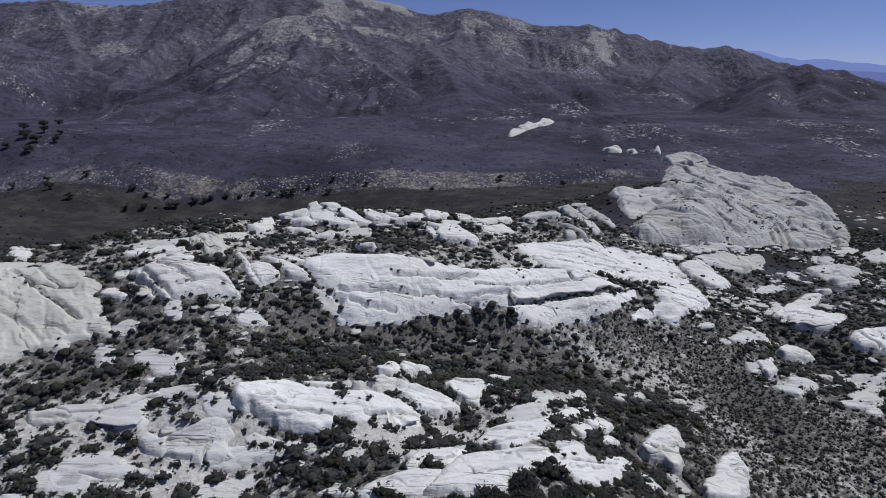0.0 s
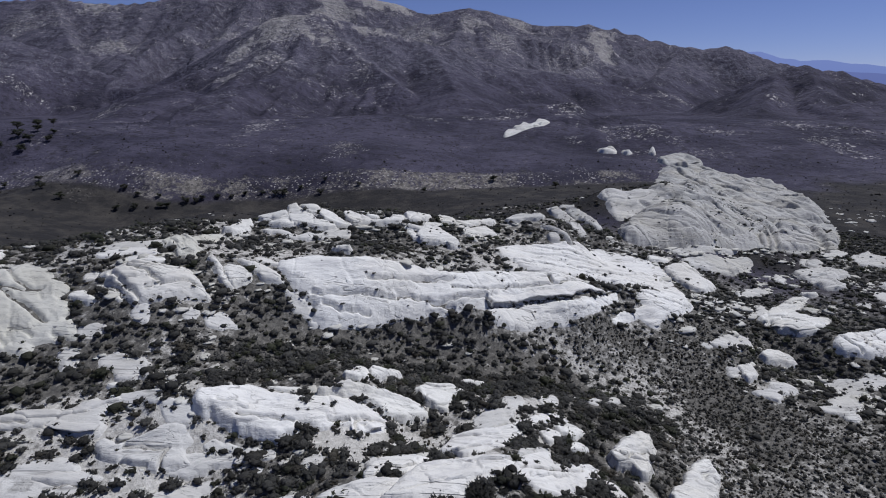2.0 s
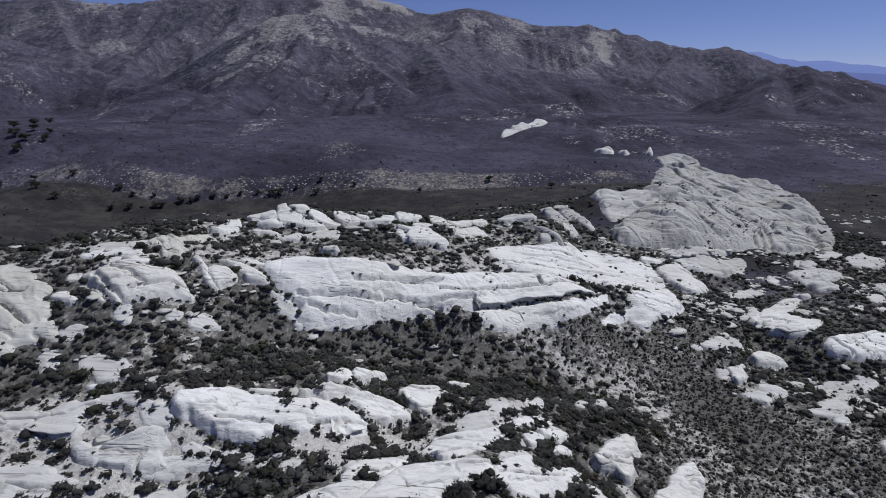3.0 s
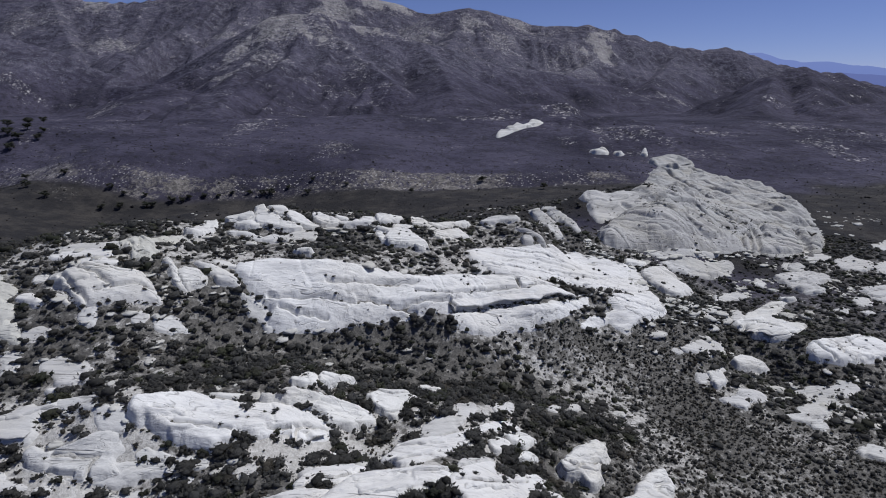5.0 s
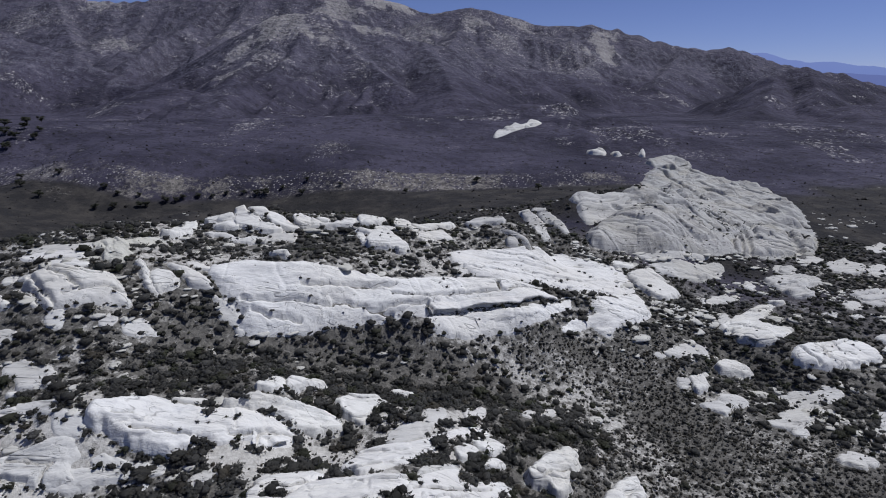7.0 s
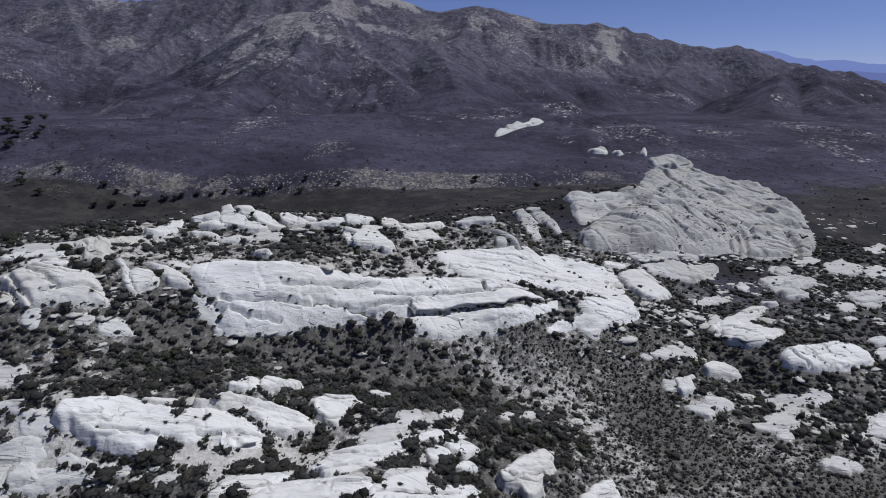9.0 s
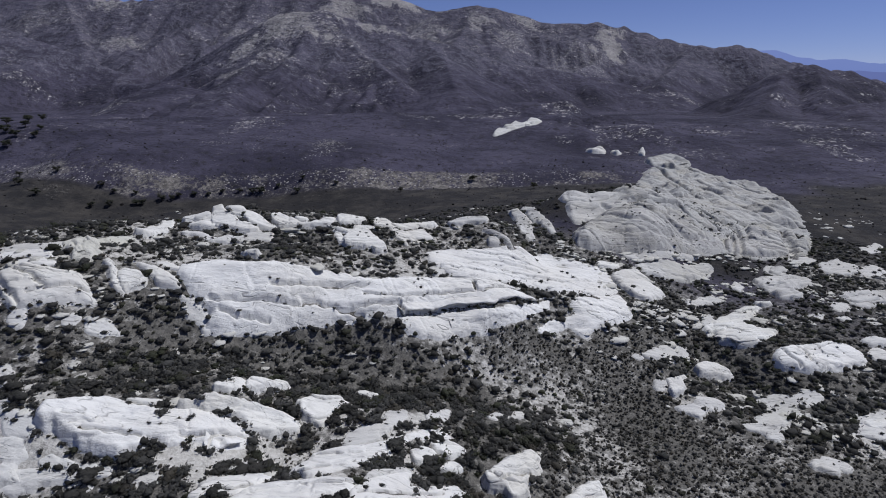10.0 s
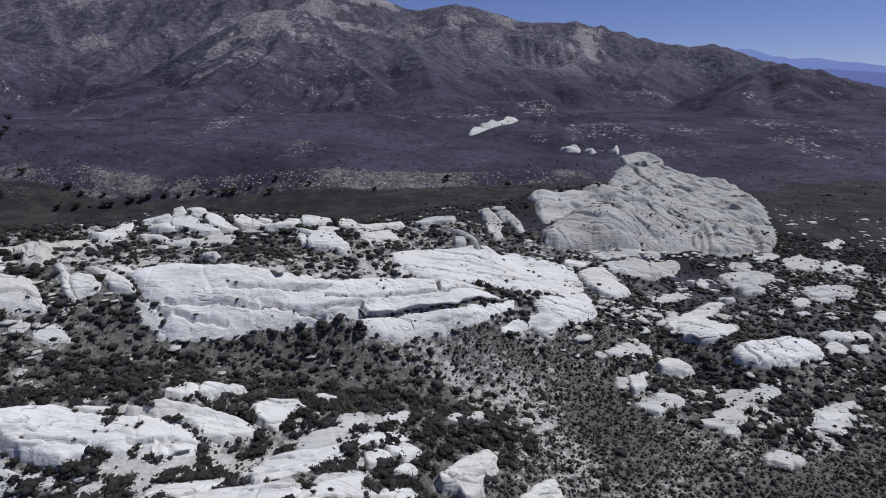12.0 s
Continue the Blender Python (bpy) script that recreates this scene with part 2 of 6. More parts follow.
SWELLS += [
    (467.3, 1200, 160, -13), (1384.5, 1900, 160, 7.7), (207.9, 1600, 160, 86.5), (-846.8, 1150, 160, 80.2),
    (-409.5, 1955, 160, -5.2), (1000, 2600, 160, 5.6), (963.4, 1400, 160, -28.5), (-300, -200, 160, 3.9),
    (-595.8, 1367.7, 160, -57.7), (-1500, 2400, 115, -8.7), (-50.4, 2296, 115, -4), (1233.1, 2240, 115, -34.1),
    (1744.2, 2400, 115, -5.6), (79.4, 1886, 115, 56.7), (189.6, 2268, 115, 6.5), (1500, 2500, 115, -109.6),
    (2000, 2000, 115, -27.8), (-1467.8, 2012.5, 115, 8.9), (-636.5, 2408, 115, -10.7), (-1786.8, 2450, 115, 25.7),
    (1524.9, 2400, 115, 76.7), (915.4, 2240, 115, -37.4), (502.5, 1748, 115, -22.3), (0, 2600, 115, 7.1),
]
SWELLS += [
    (531.8, 2128, 115, -48.8), (43.7, 930, 110, 18.2), (-152.8, 590, 110, 7.4), (103.2, 1150, 110, 35.3),
    (625.5, 960, 110, 42.1), (-479.3, 700, 110, 16.2), (31.8, 740, 110, 17), (-395.7, 930, 110, -33.3),
    (-151.1, 895.9, 110, -10.1), (1082.7, 1900, 80, 41.1), (-966, 1750, 80, -5.2), (-172.8, 1909, 80, 10.9),
    (511, 1050, 80, -9.3), (-66.6, 1650, 80, -30.6), (69, 1640, 80, 19.1), (-595.8, 1367.7, 80, 28),
    (751.9, 1840, 80, -27), (-1174.7, 1750, 80, 10.9), (-569.3, 1150, 80, -14.6), (1012.9, 1840, 80, -50.8),
    (1300, 1500, 80, -30.3), (908.2, 2000, 80, 81.9), (861.4, 1897.5, 80, -33.6), (-150.3, 1660, 80, 26.3),
]
SWELLS += [
    (749.1, 1650, 80, 10.7), (900, 1600, 80, -63.3), (852, 1650, 80, 52.4), (-700, 600, 80, 17.9),
    (-1276.3, 1750, 80, -8.2), (625, 1725, 80, -47), (971.5, 1900, 80, 33.7), (1098.3, 1500, 80, 7.1),
    (1164.7, 1800, 80, 15.3), (-454.6, 1720, 80, 3.9), (-228.9, 1680, 80, -10.3), (963.4, 1400, 80, 9.8),
    (550, 450, 80, -2), (-41.4, 1886, 80, -26.2), (653.8, 1600, 80, 5.5), (-236.2, 717.7, 80, -3.2),
    (-624.7, 1750, 80, 4.1), (760.9, 2100, 80, -44.8), (-1200, 1200, 80, 8.5), (870.2, 1400, 80, -8.3),
    (207.9, 1600, 80, -18.2), (100, -120, 75, -7.1), (-375.7, 520, 75, 25), (-250, 0, 75, 6.1),
]
SWELLS += [
    (-130, 330, 75, -32.3), (-420, 430, 75, -17.1), (246.9, 600, 75, 3.7), (180, 100, 75, -19.7),
    (-250, 120, 75, 20.6), (-420, 330, 75, 2.5), (-500, 250, 75, -7.4), (379.8, 1520, 56, 16.3),
    (685.1, 1150, 56, 13.6), (591.8, 950, 56, 6.5), (804.4, 1092.5, 56, -47.7), (-174.4, 1150, 56, -5),
    (-706.8, 1050, 56, 7.7), (276.6, 1400, 56, 12.7), (847.5, 1150, 56, 13.9), (-308.4, 1100, 56, 5.8),
    (-47.9, 1170, 56, 5.8), (467.3, 1200, 56, 12.4), (772.3, 1150, 56, 17.4), (1500, 0, 56, -6.6),
    (103.2, 1150, 56, -2.5), (-1500, 0, 56, 5.3), (637.5, 1081, 56, -36.5), (353.8, 1419.1, 56, -28.8),
]
SWELLS += [
    (50, 250, 50, 10.4), (-54.8, 161.1, 50, 32.5), (223.2, 440, 50, -3.9), (-33.2, 435.6, 50, 6.2),
    (-330, 430, 50, -15.4), (-330, 300, 50, -6), (-81.6, 513.9, 50, 4.5), (-242.5, 407.6, 50, 14),
    (39.5, 439.4, 50, -5.6), (350, 150, 50, -11.5), (554.3, 940, 40, 10.3), (499.6, 860.9, 40, -7.5),
    (-503.1, 960, 40, -8.9), (568, 760, 40, -5.2), (147.4, 330, 33, 4.4), (163.9, 266.8, 33, -14.1),
    (250, 230, 33, -6.1), (-130, 270, 33, 13.9), (-110, 210, 33, -5.8), (188.5, 242.8, 33, 5.2),
    (150, 0, 33, -4), (-130, 100, 33, 13.5), (128.8, 234.8, 33, -12.3), (122.4, 272, 33, 24.4),
]
SWELLS += [
    (-160, 180, 33, 10.1), (0, 0, 33, 6.8), (0, 290, 33, -0.2), (-130, 330, 33, 23.8),
    (350, 0, 33, -9.2), (600, 300, 28, 2.7), (246.9, 600, 28, 6.4), (204.1, 611.7, 28, 11.4),
    (159.5, 551.1, 28, -2.9), (185.8, 420, 24, 2.9), (163.9, 266.8, 24, 1.6), (180, 100, 22, 5.6),
    (35.2, 217.6, 22, 8.8), (0, 55, 22, 5.3), (109, 214.3, 22, -0.7), (-11.5, 188.4, 22, 7.2),
    (-60, 215, 22, -10.3), (0, 240, 22, -5.2), (80, 70, 22, -5.1), (17.7, 185.9, 22, 1.6),
    (49, 121.8, 22, -7), (145.5, 190.7, 22, 5), (-16.8, 142, 15, 11.6), (-35.5, 153.4, 15, -7.6),
]
SWELLS += [
    (-77.7, 99, 15, -3), (-11.3, 161.9, 15, -8.4), (43.4, 157.7, 15, 6.1), (60.2, 144.5, 15, -4.3),
    (-21.7, 118.8, 15, -11.4), (7.1, 153, 15, 4), (-110, 80, 15, -4.3), (4.6, 128, 15, -9.9),
    (90.4, 137.1, 15, -4.1), (50, 250, 14, -5.4), (134.4, 254.3, 14, -2.7), (-54.8, 161.1, 14, -1.9),
    (123.5, 192.1, 14, -1.9), (-58.6, 101.4, 10, -1.4), (-14, 104.6, 10, 7.2), (44.1, 106.1, 10, 3.1),
    (17.9, 106.4, 10, 3.6), (-0.4, 94.4, 10, -4.1), (16.2, 77.3, 10, 5.5), (28.2, 142.6, 7, -1.8),
    (128.8, 234.8, 7, -2.1), (-6.3, 130.4, 7, -1.6), (90.4, 137.1, 7, 1.9), (15.3, 140.9, 7, 2.6),
]
SWELLS += [
    (43.4, 157.7, 7, 2.1), (-86, 113.4, 7, 1.8), (115.7, 170.2, 7, 2.5), (58.6, 157.8, 7, -2),
    (-3.3, 73.4, 7, 1.8), (-97, 135, 7, -1.8), (24, 114.6, 7, 1.1), (-60.6, 119.9, 7, 2),
    (91.1, 207.9, 7, 2.1), (-37.4, 88.9, 7, 3.8), (49, 121.8, 7, 2.2), (40.7, 134.7, 7, -1.9),
    (111.4, 148.3, 7, -2.4), (66.6, 171.8, 7, 2.9), (-31.2, 75.5, 7, -2.8), (-34.4, 134.2, 7, 2.2),
    (-37.8, 176.3, 7, 3.5), (153.1, 216.5, 7, 3), (125.8, 161.9, 7, 2.2), (59.1, 206, 7, -4.7),
    (45.7, 202.4, 7, 5.3), (89.4, 260, 7, -3.4), (79.9, 269.9, 7, 4.7), (109, 242.5, 7, 5.4),
]
SWELLS += [
    (88, 235.4, 7, -2.1), (108.5, 180.1, 7, -2.2), (106, 163, 10, -4.6), (-31.3, 140.2, 8, -2.2), (-10, 430, 26, -6), (-245, 376, 30, -8), (-212, 380, 30, -7),
]


def swell_height(x, y):
    x, y = np.asarray(x, float), np.asarray(y, float)
    z = np.full(np.broadcast(x, y).shape, 17.0)
    for a, b, s, rise in SWELLS:
        z = z + rise * np.exp(-((x - a) ** 2 + (y - b) ** 2) / (2 * s * s))
    return z


# mountain crests: (steepness of the flank, crest line)
CRESTS = (
    (0.62, [(-1942, 2300, 406), (-1680, 2300, 425), (-1484, 2300, 440), (-1338, 2300, 420), (-1253, 2300, 416), (-1168, 2300, 416), (-1038, 2300, 431), (-865, 2300, 462), (-674, 2300, 471), (-487, 2300, 437), (-403, 2300, 425), (-297, 2300, 429), (-193, 2300, 409), (-109, 2300, 381), (-35, 2300, 373)]),
    (0.6, [(-51, 2150, 354), (18, 2150, 365), (77, 2150, 376), (136, 2150, 365), (215, 2150, 342), (295, 2150, 316), (414, 2150, 312), (492, 2150, 316), (592, 2150, 301), (713, 2150, 267), (814, 2150, 244), (914, 2150, 236), (992, 2150, 244), (1054, 2150, 225), (1178, 2150, 187), (1322, 2150, 156)]),
    (0.5, [(-785, 1500, 85), (-709, 1500, 112), (-632, 1500, 160), (-542, 1500, 210), (-468, 1500, 245), (-397, 1500, 271), (-313, 1500, 275), (-231, 1500, 251), (-148, 1500, 235), (-65, 1500, 209), (18, 1500, 188), (102, 1500, 158), (202, 1500, 125)]),
    (0.52, [(-1308, 1550, 273), (-1224, 1550, 257), (-1142, 1550, 232), (-1059, 1550, 205), (-977, 1550, 170), (-893, 1550, 139), (-794, 1550, 103)]),
    (0.7, [(-1060, 1750, 154), (-1004, 1750, 189), (-944, 1750, 201), (-888, 1750, 186), (-854, 1750, 133)]),
    (0.3, [(-836, 1120, -1), (-788, 1120, 18), (-740, 1120, 40), (-650, 1120, 60), (-581, 1120, 85), (-526, 1120, 93), (-431, 1120, 78), (-325, 1120, 56), (-240, 1120, 42)]),
    (0.45, [(3, 1600, 192), (93, 1600, 167), (198, 1600, 149), (289, 1600, 135), (380, 1600, 117), (471, 1600, 103)]),
    (0.45, [(507, 1100, 68), (565, 1100, 98), (603, 1100, 117), (631, 1100, 129), (657, 1100, 130), (684, 1100, 120), (719, 1100, 120), (747, 1100, 107), (808, 1100, 97), (905, 1100, 77)]),
    (0.36, [(513, 880, 38), (551, 880, 57), (583, 880, 64), (615, 880, 68), (653, 880, 72), (727, 880, 80)]),
    (0.34, [(39, 740, 46), (67, 740, 61), (102, 740, 67), (130, 740, 68), (158, 740, 73), (180, 740, 64), (201, 740, 54)]),
    (0.34, [(156, 670, 49), (184, 670, 53), (210, 670, 52), (242, 670, 48), (268, 670, 38), (279, 670, 29)]),
    (0.55, [(583, 2150, 290), (510, 2000, 228), (433, 1850, 173), (338, 1700, 135)]),
    (0.5, [(-313, 1500, 275), (-242, 1400, 203), (-162, 1280, 147), (-91, 1160, 99)]),
    (0.5, [(-468, 1500, 245), (-451, 1350, 164), (-408, 1180, 100)]),
    (0.5, [(255, 2150, 324), (181, 1950, 225), (130, 1700, 172)]),
    (0.5, [(77, 2150, 376), (37, 2000, 290), (2, 1750, 210)]),
    (0.5, [(-1484, 2300, 440), (-1300, 2050, 299), (-1178, 1900, 224)]),
    (0.5, [(-973, 2300, 439), (-868, 2050, 297), (-751, 1800, 200)]),
    (0.45, [(657, 1100, 130), (617, 1000, 96), (570, 900, 66)]),
    (0.45, [(603, 1100, 117), (534, 980, 82), (468, 880, 58)]),
    (0.5, [(814, 2150, 244), (693, 1900, 161), (562, 1650, 106)]),
    (0.35, [(-65, 1500, 209), (-6, 1300, 137), (18, 1080, 83)]),
)


def mountains(x, y):
    """The ranges: each flank falls away from its crest, cut by spurs and gullies."""
    wx, wy = x + 26 * fbm(x, y, 130, 3, 15), y + 26 * fbm(x, y, 130, 3, 16)
    best = np.full(x.shape, -400.0)
    for slope, line in CRESTS:
        near, level, along = np.full(x.shape, 1e9), np.zeros(x.shape), np.zeros(x.shape)
        run = 0.0
        for (ax, ay, az), (bx, by, bz) in zip(line, line[1:]):
            ex, ey = bx - ax, by - ay
            t = np.clip(((x - ax) * ex + (y - ay) * ey) / (ex * ex + ey * ey), 0, 1)
            d = np.hypot(x - ax - t * ex, y - ay - t * ey)
            level = np.where(d < near, az + t * (bz - az), level)
            along = np.where(d < near, run + t * math.hypot(ex, ey), along)
            near = np.minimum(near, d)
            run += math.hypot(ex, ey)
        spread = step(0, 160, near)
        flute = ridged(along + 0.25 * (wx - x), 0.22 * near, 130, 4, 17 + len(line)) - 0.6
        fall = slope * near * (1 - 0.22 * step(150, 700, near)) - spread * (12 + 0.04 * near) * flute
        best = np.maximum(best, level - fall)
    return best + 3.5 * (ridged(wx, wy, 90, 4, 33) - 0.5) * step(0, 60, best)


def bank_line(x):
    """Where the dark plain ends at the foot of the pale terrace."""
    foot = np.interp(x, (-420, -316, -270, -205, -165, -137, -47, 6, 59, 119, 220), (428, 420, 408, 394, 400, 411, 411, 418, 418, 414, 432))
    return foot + 2.5 * fbm(x, 0 * x, 30, 4, 8)


def land(x, y):
    """The ground with its gullies and small unevenness."""
    r = np.hypot(x - 18, y)
    z = swell_height(x, y)
    bank = bank_line(x)
    z = z + 5.5 * step(0, 22, y - bank) * step(-480, -250, x) * step(220, 110, x) * step(560, 470, y)
    hills = step(430, 620, r)
    away = step(620, 800, r)
    cap = 48 - 0.012 * np.clip(r - 700, 0, 900)
    z = z + away * (np.minimum(z, cap) - z)
    z = z + hills * 2.2 * (ridged(x + 40 * fbm(x, y, 150, 2, 13), y + 40 * fbm(x, y, 150, 2, 14), 150, 5, 11) - 0.8)
    if np.ndim(r) and np.max(r) > 520:
        high = r > 520
        m = mountains(x[high], y[high])
        gap = m - z[high]
        z[high] = np.where(gap > 12, m, z[high] + np.maximum(gap + 12, 0) ** 2 / 48)
    z = z + step(240, 420, r) * (1 - hills) * 0.7 * fbm(x, y, 30, 3, 5)
    return z + (1 - step(200, 300, r)) * 0.28 * fbm(x, y, 7, 3, 31)


def patch(x, y, cx, cy, rx, ry, turn=0.0, ragged=0.5, seed=3):
    """1 in the middle of a ragged oval, 0 outside."""
    c, s = math.cos(radians(turn)), math.sin(radians(turn))
    u, v = ((x - cx) * c + (y - cy) * s) / rx, ((y - cy) * c - (x - cx) * s) / ry
    return step(1.15, 0.75, np.hypot(u, v) + ragged * fbm(x, y, 0.6 * min(rx, ry) + 2, 3, seed))


# ---- rocks ----
ROCKS = []


def rounded(points):
    p = np.array(points, float)
    for cut in (0.16, 0.25, 0.25):
        q = np.roll(p, -1, 0)
        p = np.stack([(1 - cut) * p + cut * q, cut * p + (1 - cut) * q], 1).reshape(-1, 2)
    return p


def inside_depth(poly, x, y):
    """Distance to the outline, positive inside."""
    best = np.full(x.shape, 1e9)
    odd = np.zeros(x.shape, bool)
    for (ax, ay), (bx, by) in zip(poly, np.roll(poly, -1, 0)):
        ex, ey = bx - ax, by - ay
        t = np.clip(((x - ax) * ex + (y - ay) * ey) / (ex * ex + ey * ey + 1e-9), 0, 1)
        best = np.minimum(best, (x - ax - t * ex) ** 2 + (y - ay - t * ey) ** 2)
        odd ^= ((ay > y) != (by > y)) & (x < ex * (y - ay) / (ey + 1e-12 * (ey == 0)) + ax)
    return np.sqrt(best) * np.where(odd, 1, -1)


def line_distance(points, x, y):
    """Distance to an open line and the side on which a place lies."""
    best, side = np.full(x.shape, 1e9), np.zeros(x.shape)
    for (ax, ay), (bx, by) in zip(points, points[1:]):
        ex, ey = bx - ax, by - ay
        t = np.clip(((x - ax) * ex + (y - ay) * ey) / (ex * ex + ey * ey), 0, 1)
        d = np.hypot(x - ax - t * ex, y - ay - t * ey)
        side = np.where(d < best, np.sign(ex * (y - ay) - ey * (x - ax)) * ((t > 0) & (t < 1)), side)
        best = np.minimum(best, d)
    return best, side


CRACKS = []


def crack(width, depth, lip, points):
    """A joint in the rock: a groove, with the far side standing proud by lip."""
    CRACKS.append((width, depth, lip, points))


class Rock:
    def __init__(self, kind, thick, edge, outline, stone):
        self.stone = stone or kind
        kind = "boul" if kind == "knob" else kind
        self.kind, self.thick, self.edge = kind, thick, edge
        self.poly = rounded(outline)
        self.mid = self.poly.mean(0)
        self.seed = len(ROCKS) * 7 + 101
        self.low, self.high = self.poly.min(0) - 1.5, self.poly.max(0) + 1.5
        self.size = float(np.sqrt(np.prod(self.high - self.low)))
        lean = self.poly[:, 1] + 0.12 * self.poly[:, 0]
        self.front, self.back = float(lean.min()), float(lean.max()) + 0.1
        self.far = float(np.hypot(self.mid[0] - 18, self.mid[1]))

    def depth(self, x, y):
        d = inside_depth(self.poly, x, y) + 0.25 + 0.0022 * min(self.far, 260)
        wob = min(1.0, 0.06 * self.size) * {"flat": 1.3, "slope": 1.2, "ridge": 1.6, "slab": 0.4, "dome": 0.7, "boul": 0.6}[self.kind]
        return d + 0.6 * wob * ridged(x, y, 3.4 * wob + 2.0, 4, self.seed) + 0.5 * wob * fbm(x, y, 1.8 * wob + 1.0, 3, self.seed + 3) - 0.15 * wob

    def height(self, x, y, d=None):
        d = self.depth(x, y) if d is None else d
        s, kind = self.seed, self.kind
        back = np.clip((y + 0.12 * x - self.front) / (self.back - self.front), 0, 1)
        edge = self.edge * (0.55 + 0.7 * back)
        u = np.clip(d / edge, 0, 1)
        most, least = {"dome": (1.0, 0.9), "slab": (1.0, 0.25), "boul": (1.0, 0.6), "flat": (1.0, 0.25), "slope": (1.0, 0.35), "ridge": (1.0, 0.5)}[kind]
        base = land(x, y) if self.far > 400 else swell_height(x, y)
        z = base + self.thick * (most + (least - most) * back) * (1 - (1 - u) ** 2.2)
        k = step(0.0, 0.8 * self.edge, d)
        grow = 1 + max(0, self.far - 170) / 130
        big = {"dome": 0.45, "slab": 0.3, "boul": 0.34, "flat": 0.18, "slope": 0.24, "ridge": 0.36}[kind] * grow
        # along and across the strike of the beds
        lie = radians({"dome": -20, "slope": -50, "ridge": 102}.get(kind, 20))
        p, q = x * math.cos(lie) + y * math.sin(lie), y * math.cos(lie) - x * math.sin(lie)
        size = 1.6 * grow
        aniso = {"ridge": 0.10, "dome": 0.15}.get(kind, 0.22)
        z = z + k * big * (0.75 * fbm(1.3 * aniso * p, q, 5.0 + 5 * big, 4, s, 0.5) + 0.3 * fbm(x, y, 5.0 + 6 * big, 3, s + 9, 0.45))
        beds = 2.6 * fbm(aniso * p, q, 3.2 * size, 4, s + 1, 0.55)
        frac = np.mod(beds, 1.0)
        sharp = {"dome": 0.42, "slab": 0.22, "boul": 0.3, "flat": 0.2, "slope": 0.34, "ridge": 0.34}[kind] * grow
        z = z + k * sharp * (np.floor(beds) + step(0.0, 0.22, frac)) * step(-0.6, 0.5, fbm(x, y, 14, 2, s + 2))
        if kind in ("ridge", "dome"):
            thin = 2.4 * fbm(0.6 * aniso * p, q, 2.3 * size, 3, s + 12, 0.5)
            z = z + k * 0.42 * (np.floor(thin) + step(0.0, 0.3, np.mod(thin, 1.0))) * step(-0.5, 0.3, fbm(x, y, 16, 2, s + 13))
        long_joint = fbm(1.3 * aniso * p, 1.5 * q, 7 * size, 3, s + 5)
        cross = fbm(1.2 * p, 0.45 * q, 8 * size, 3, s + 6)
        bare = step(-0.15, 0.35, fbm(x, y, 11 * size, 2, s + 7))
        deep = {"dome": 1.0, "slab": 0.75, "boul": 0.8, "flat": 0.4, "slope": 0.8, "ridge": 0.6}[kind] * grow
        z = z - k * deep * (np.exp(-((long_joint / 0.05) ** 2)) * bare + 0.35 * np.exp(-((cross / 0.04) ** 2)) * (1 - bare))
        z = np.maximum(z, base + 0.4 * u)
        for width, deep, lip, points in CRACKS:
            px, py = zip(*points)
            if min(px) > self.high[0] or max(px) < self.low[0] or min(py) > self.high[1] or max(py) < self.low[1]:
                continue
            far, side = line_distance(points, x + 0.3 * fbm(x, y, 2, 2, 3), y + 0.3 * fbm(x, y, 2, 2, 4))
            z = z - np.where(d > 0.3, deep * np.exp(-((far / width) ** 2)), 0)
            z = z + np.where((d > 0.3) & (side > 0), lip * np.exp(-far / (3 * width)), 0)
        return np.where(d > 0, z, base + 1.3 * d)


def rock(kind, thick, edge, outline, stone=""):
    ROCKS.append(Rock(kind, thick, edge, outline, stone))
    return ROCKS[-1]


crack(0.4, 0.8, 0.12, [(-98.6, 122.5), (-87.7, 114.1), (-82.4, 111.1), (-75.4, 107.6)])
crack(0.4, 0.8, 0.12, [(-89.2, 115.4), (-83.2, 114.4), (-80.3, 115.4)])
crack(0.4, 0.8, 0.12, [(-79.6, 110.2), (-74.9, 107.7)])
crack(0.4, 0.8, 0.12, [(-89.4, 106.0), (-82.9, 104.3), (-79.1, 101.5)])
crack(0.4, 0.8, 0.12, [(-80.2, 105.4), (-75.8, 104.2)])
crack(0.4, 0.8, 0.12, [(-92.1, 110.1), (-86.8, 108.9)])
crack(0.4, 0.8, 0.12, [(-72.6, 105.6), (-68.4, 103.9)])
crack(0.4, 0.8, 0.12, [(-98.9, 130.0), (-87.6, 117.7), (-82.2, 114.7)])
crack(0.9, 3.2, 1.0, [(197.5, 420.6), (200.8, 370.6), (221.5, 347.5)])
crack(0.9, 3.2, 1.0, [(139.7, 282.6), (152.2, 284.5), (163.9, 287.9)])
crack(0.9, 3.2, 1.0, [(153.9, 377.5), (144.2, 295.0), (152.1, 273.3)])
crack(0.9, 3.2, 1.0, [(168.8, 318.7), (192.4, 314.9), (205.7, 298.9)])
crack(0.9, 3.2, 1.0, [(192.9, 469.3), (188.4, 396.0), (194.3, 359.7)])
crack(0.9, 3.2, 1.0, [(214.8, 486.6), (216.6, 416.9), (226.0, 377.5)])
crack(0.9, 3.2, 1.0, [(107.3, 265.3), (119.7, 272.2), (133.8, 277.5)])
crack(0.9, 3.2, 1.0, [(183.4, 468.0), (176.2, 394.1), (174.6, 349.9)])
crack(0.38, 1.3, 0.25, [(-67.9, 120.4), (-63.1, 116.5), (-58.7, 113.8)])
crack(0.38, 1.3, 0.25, [(-66.1, 122.5), (-60.5, 120.0), (-56.1, 118.6), (-58.4, 116.4)])
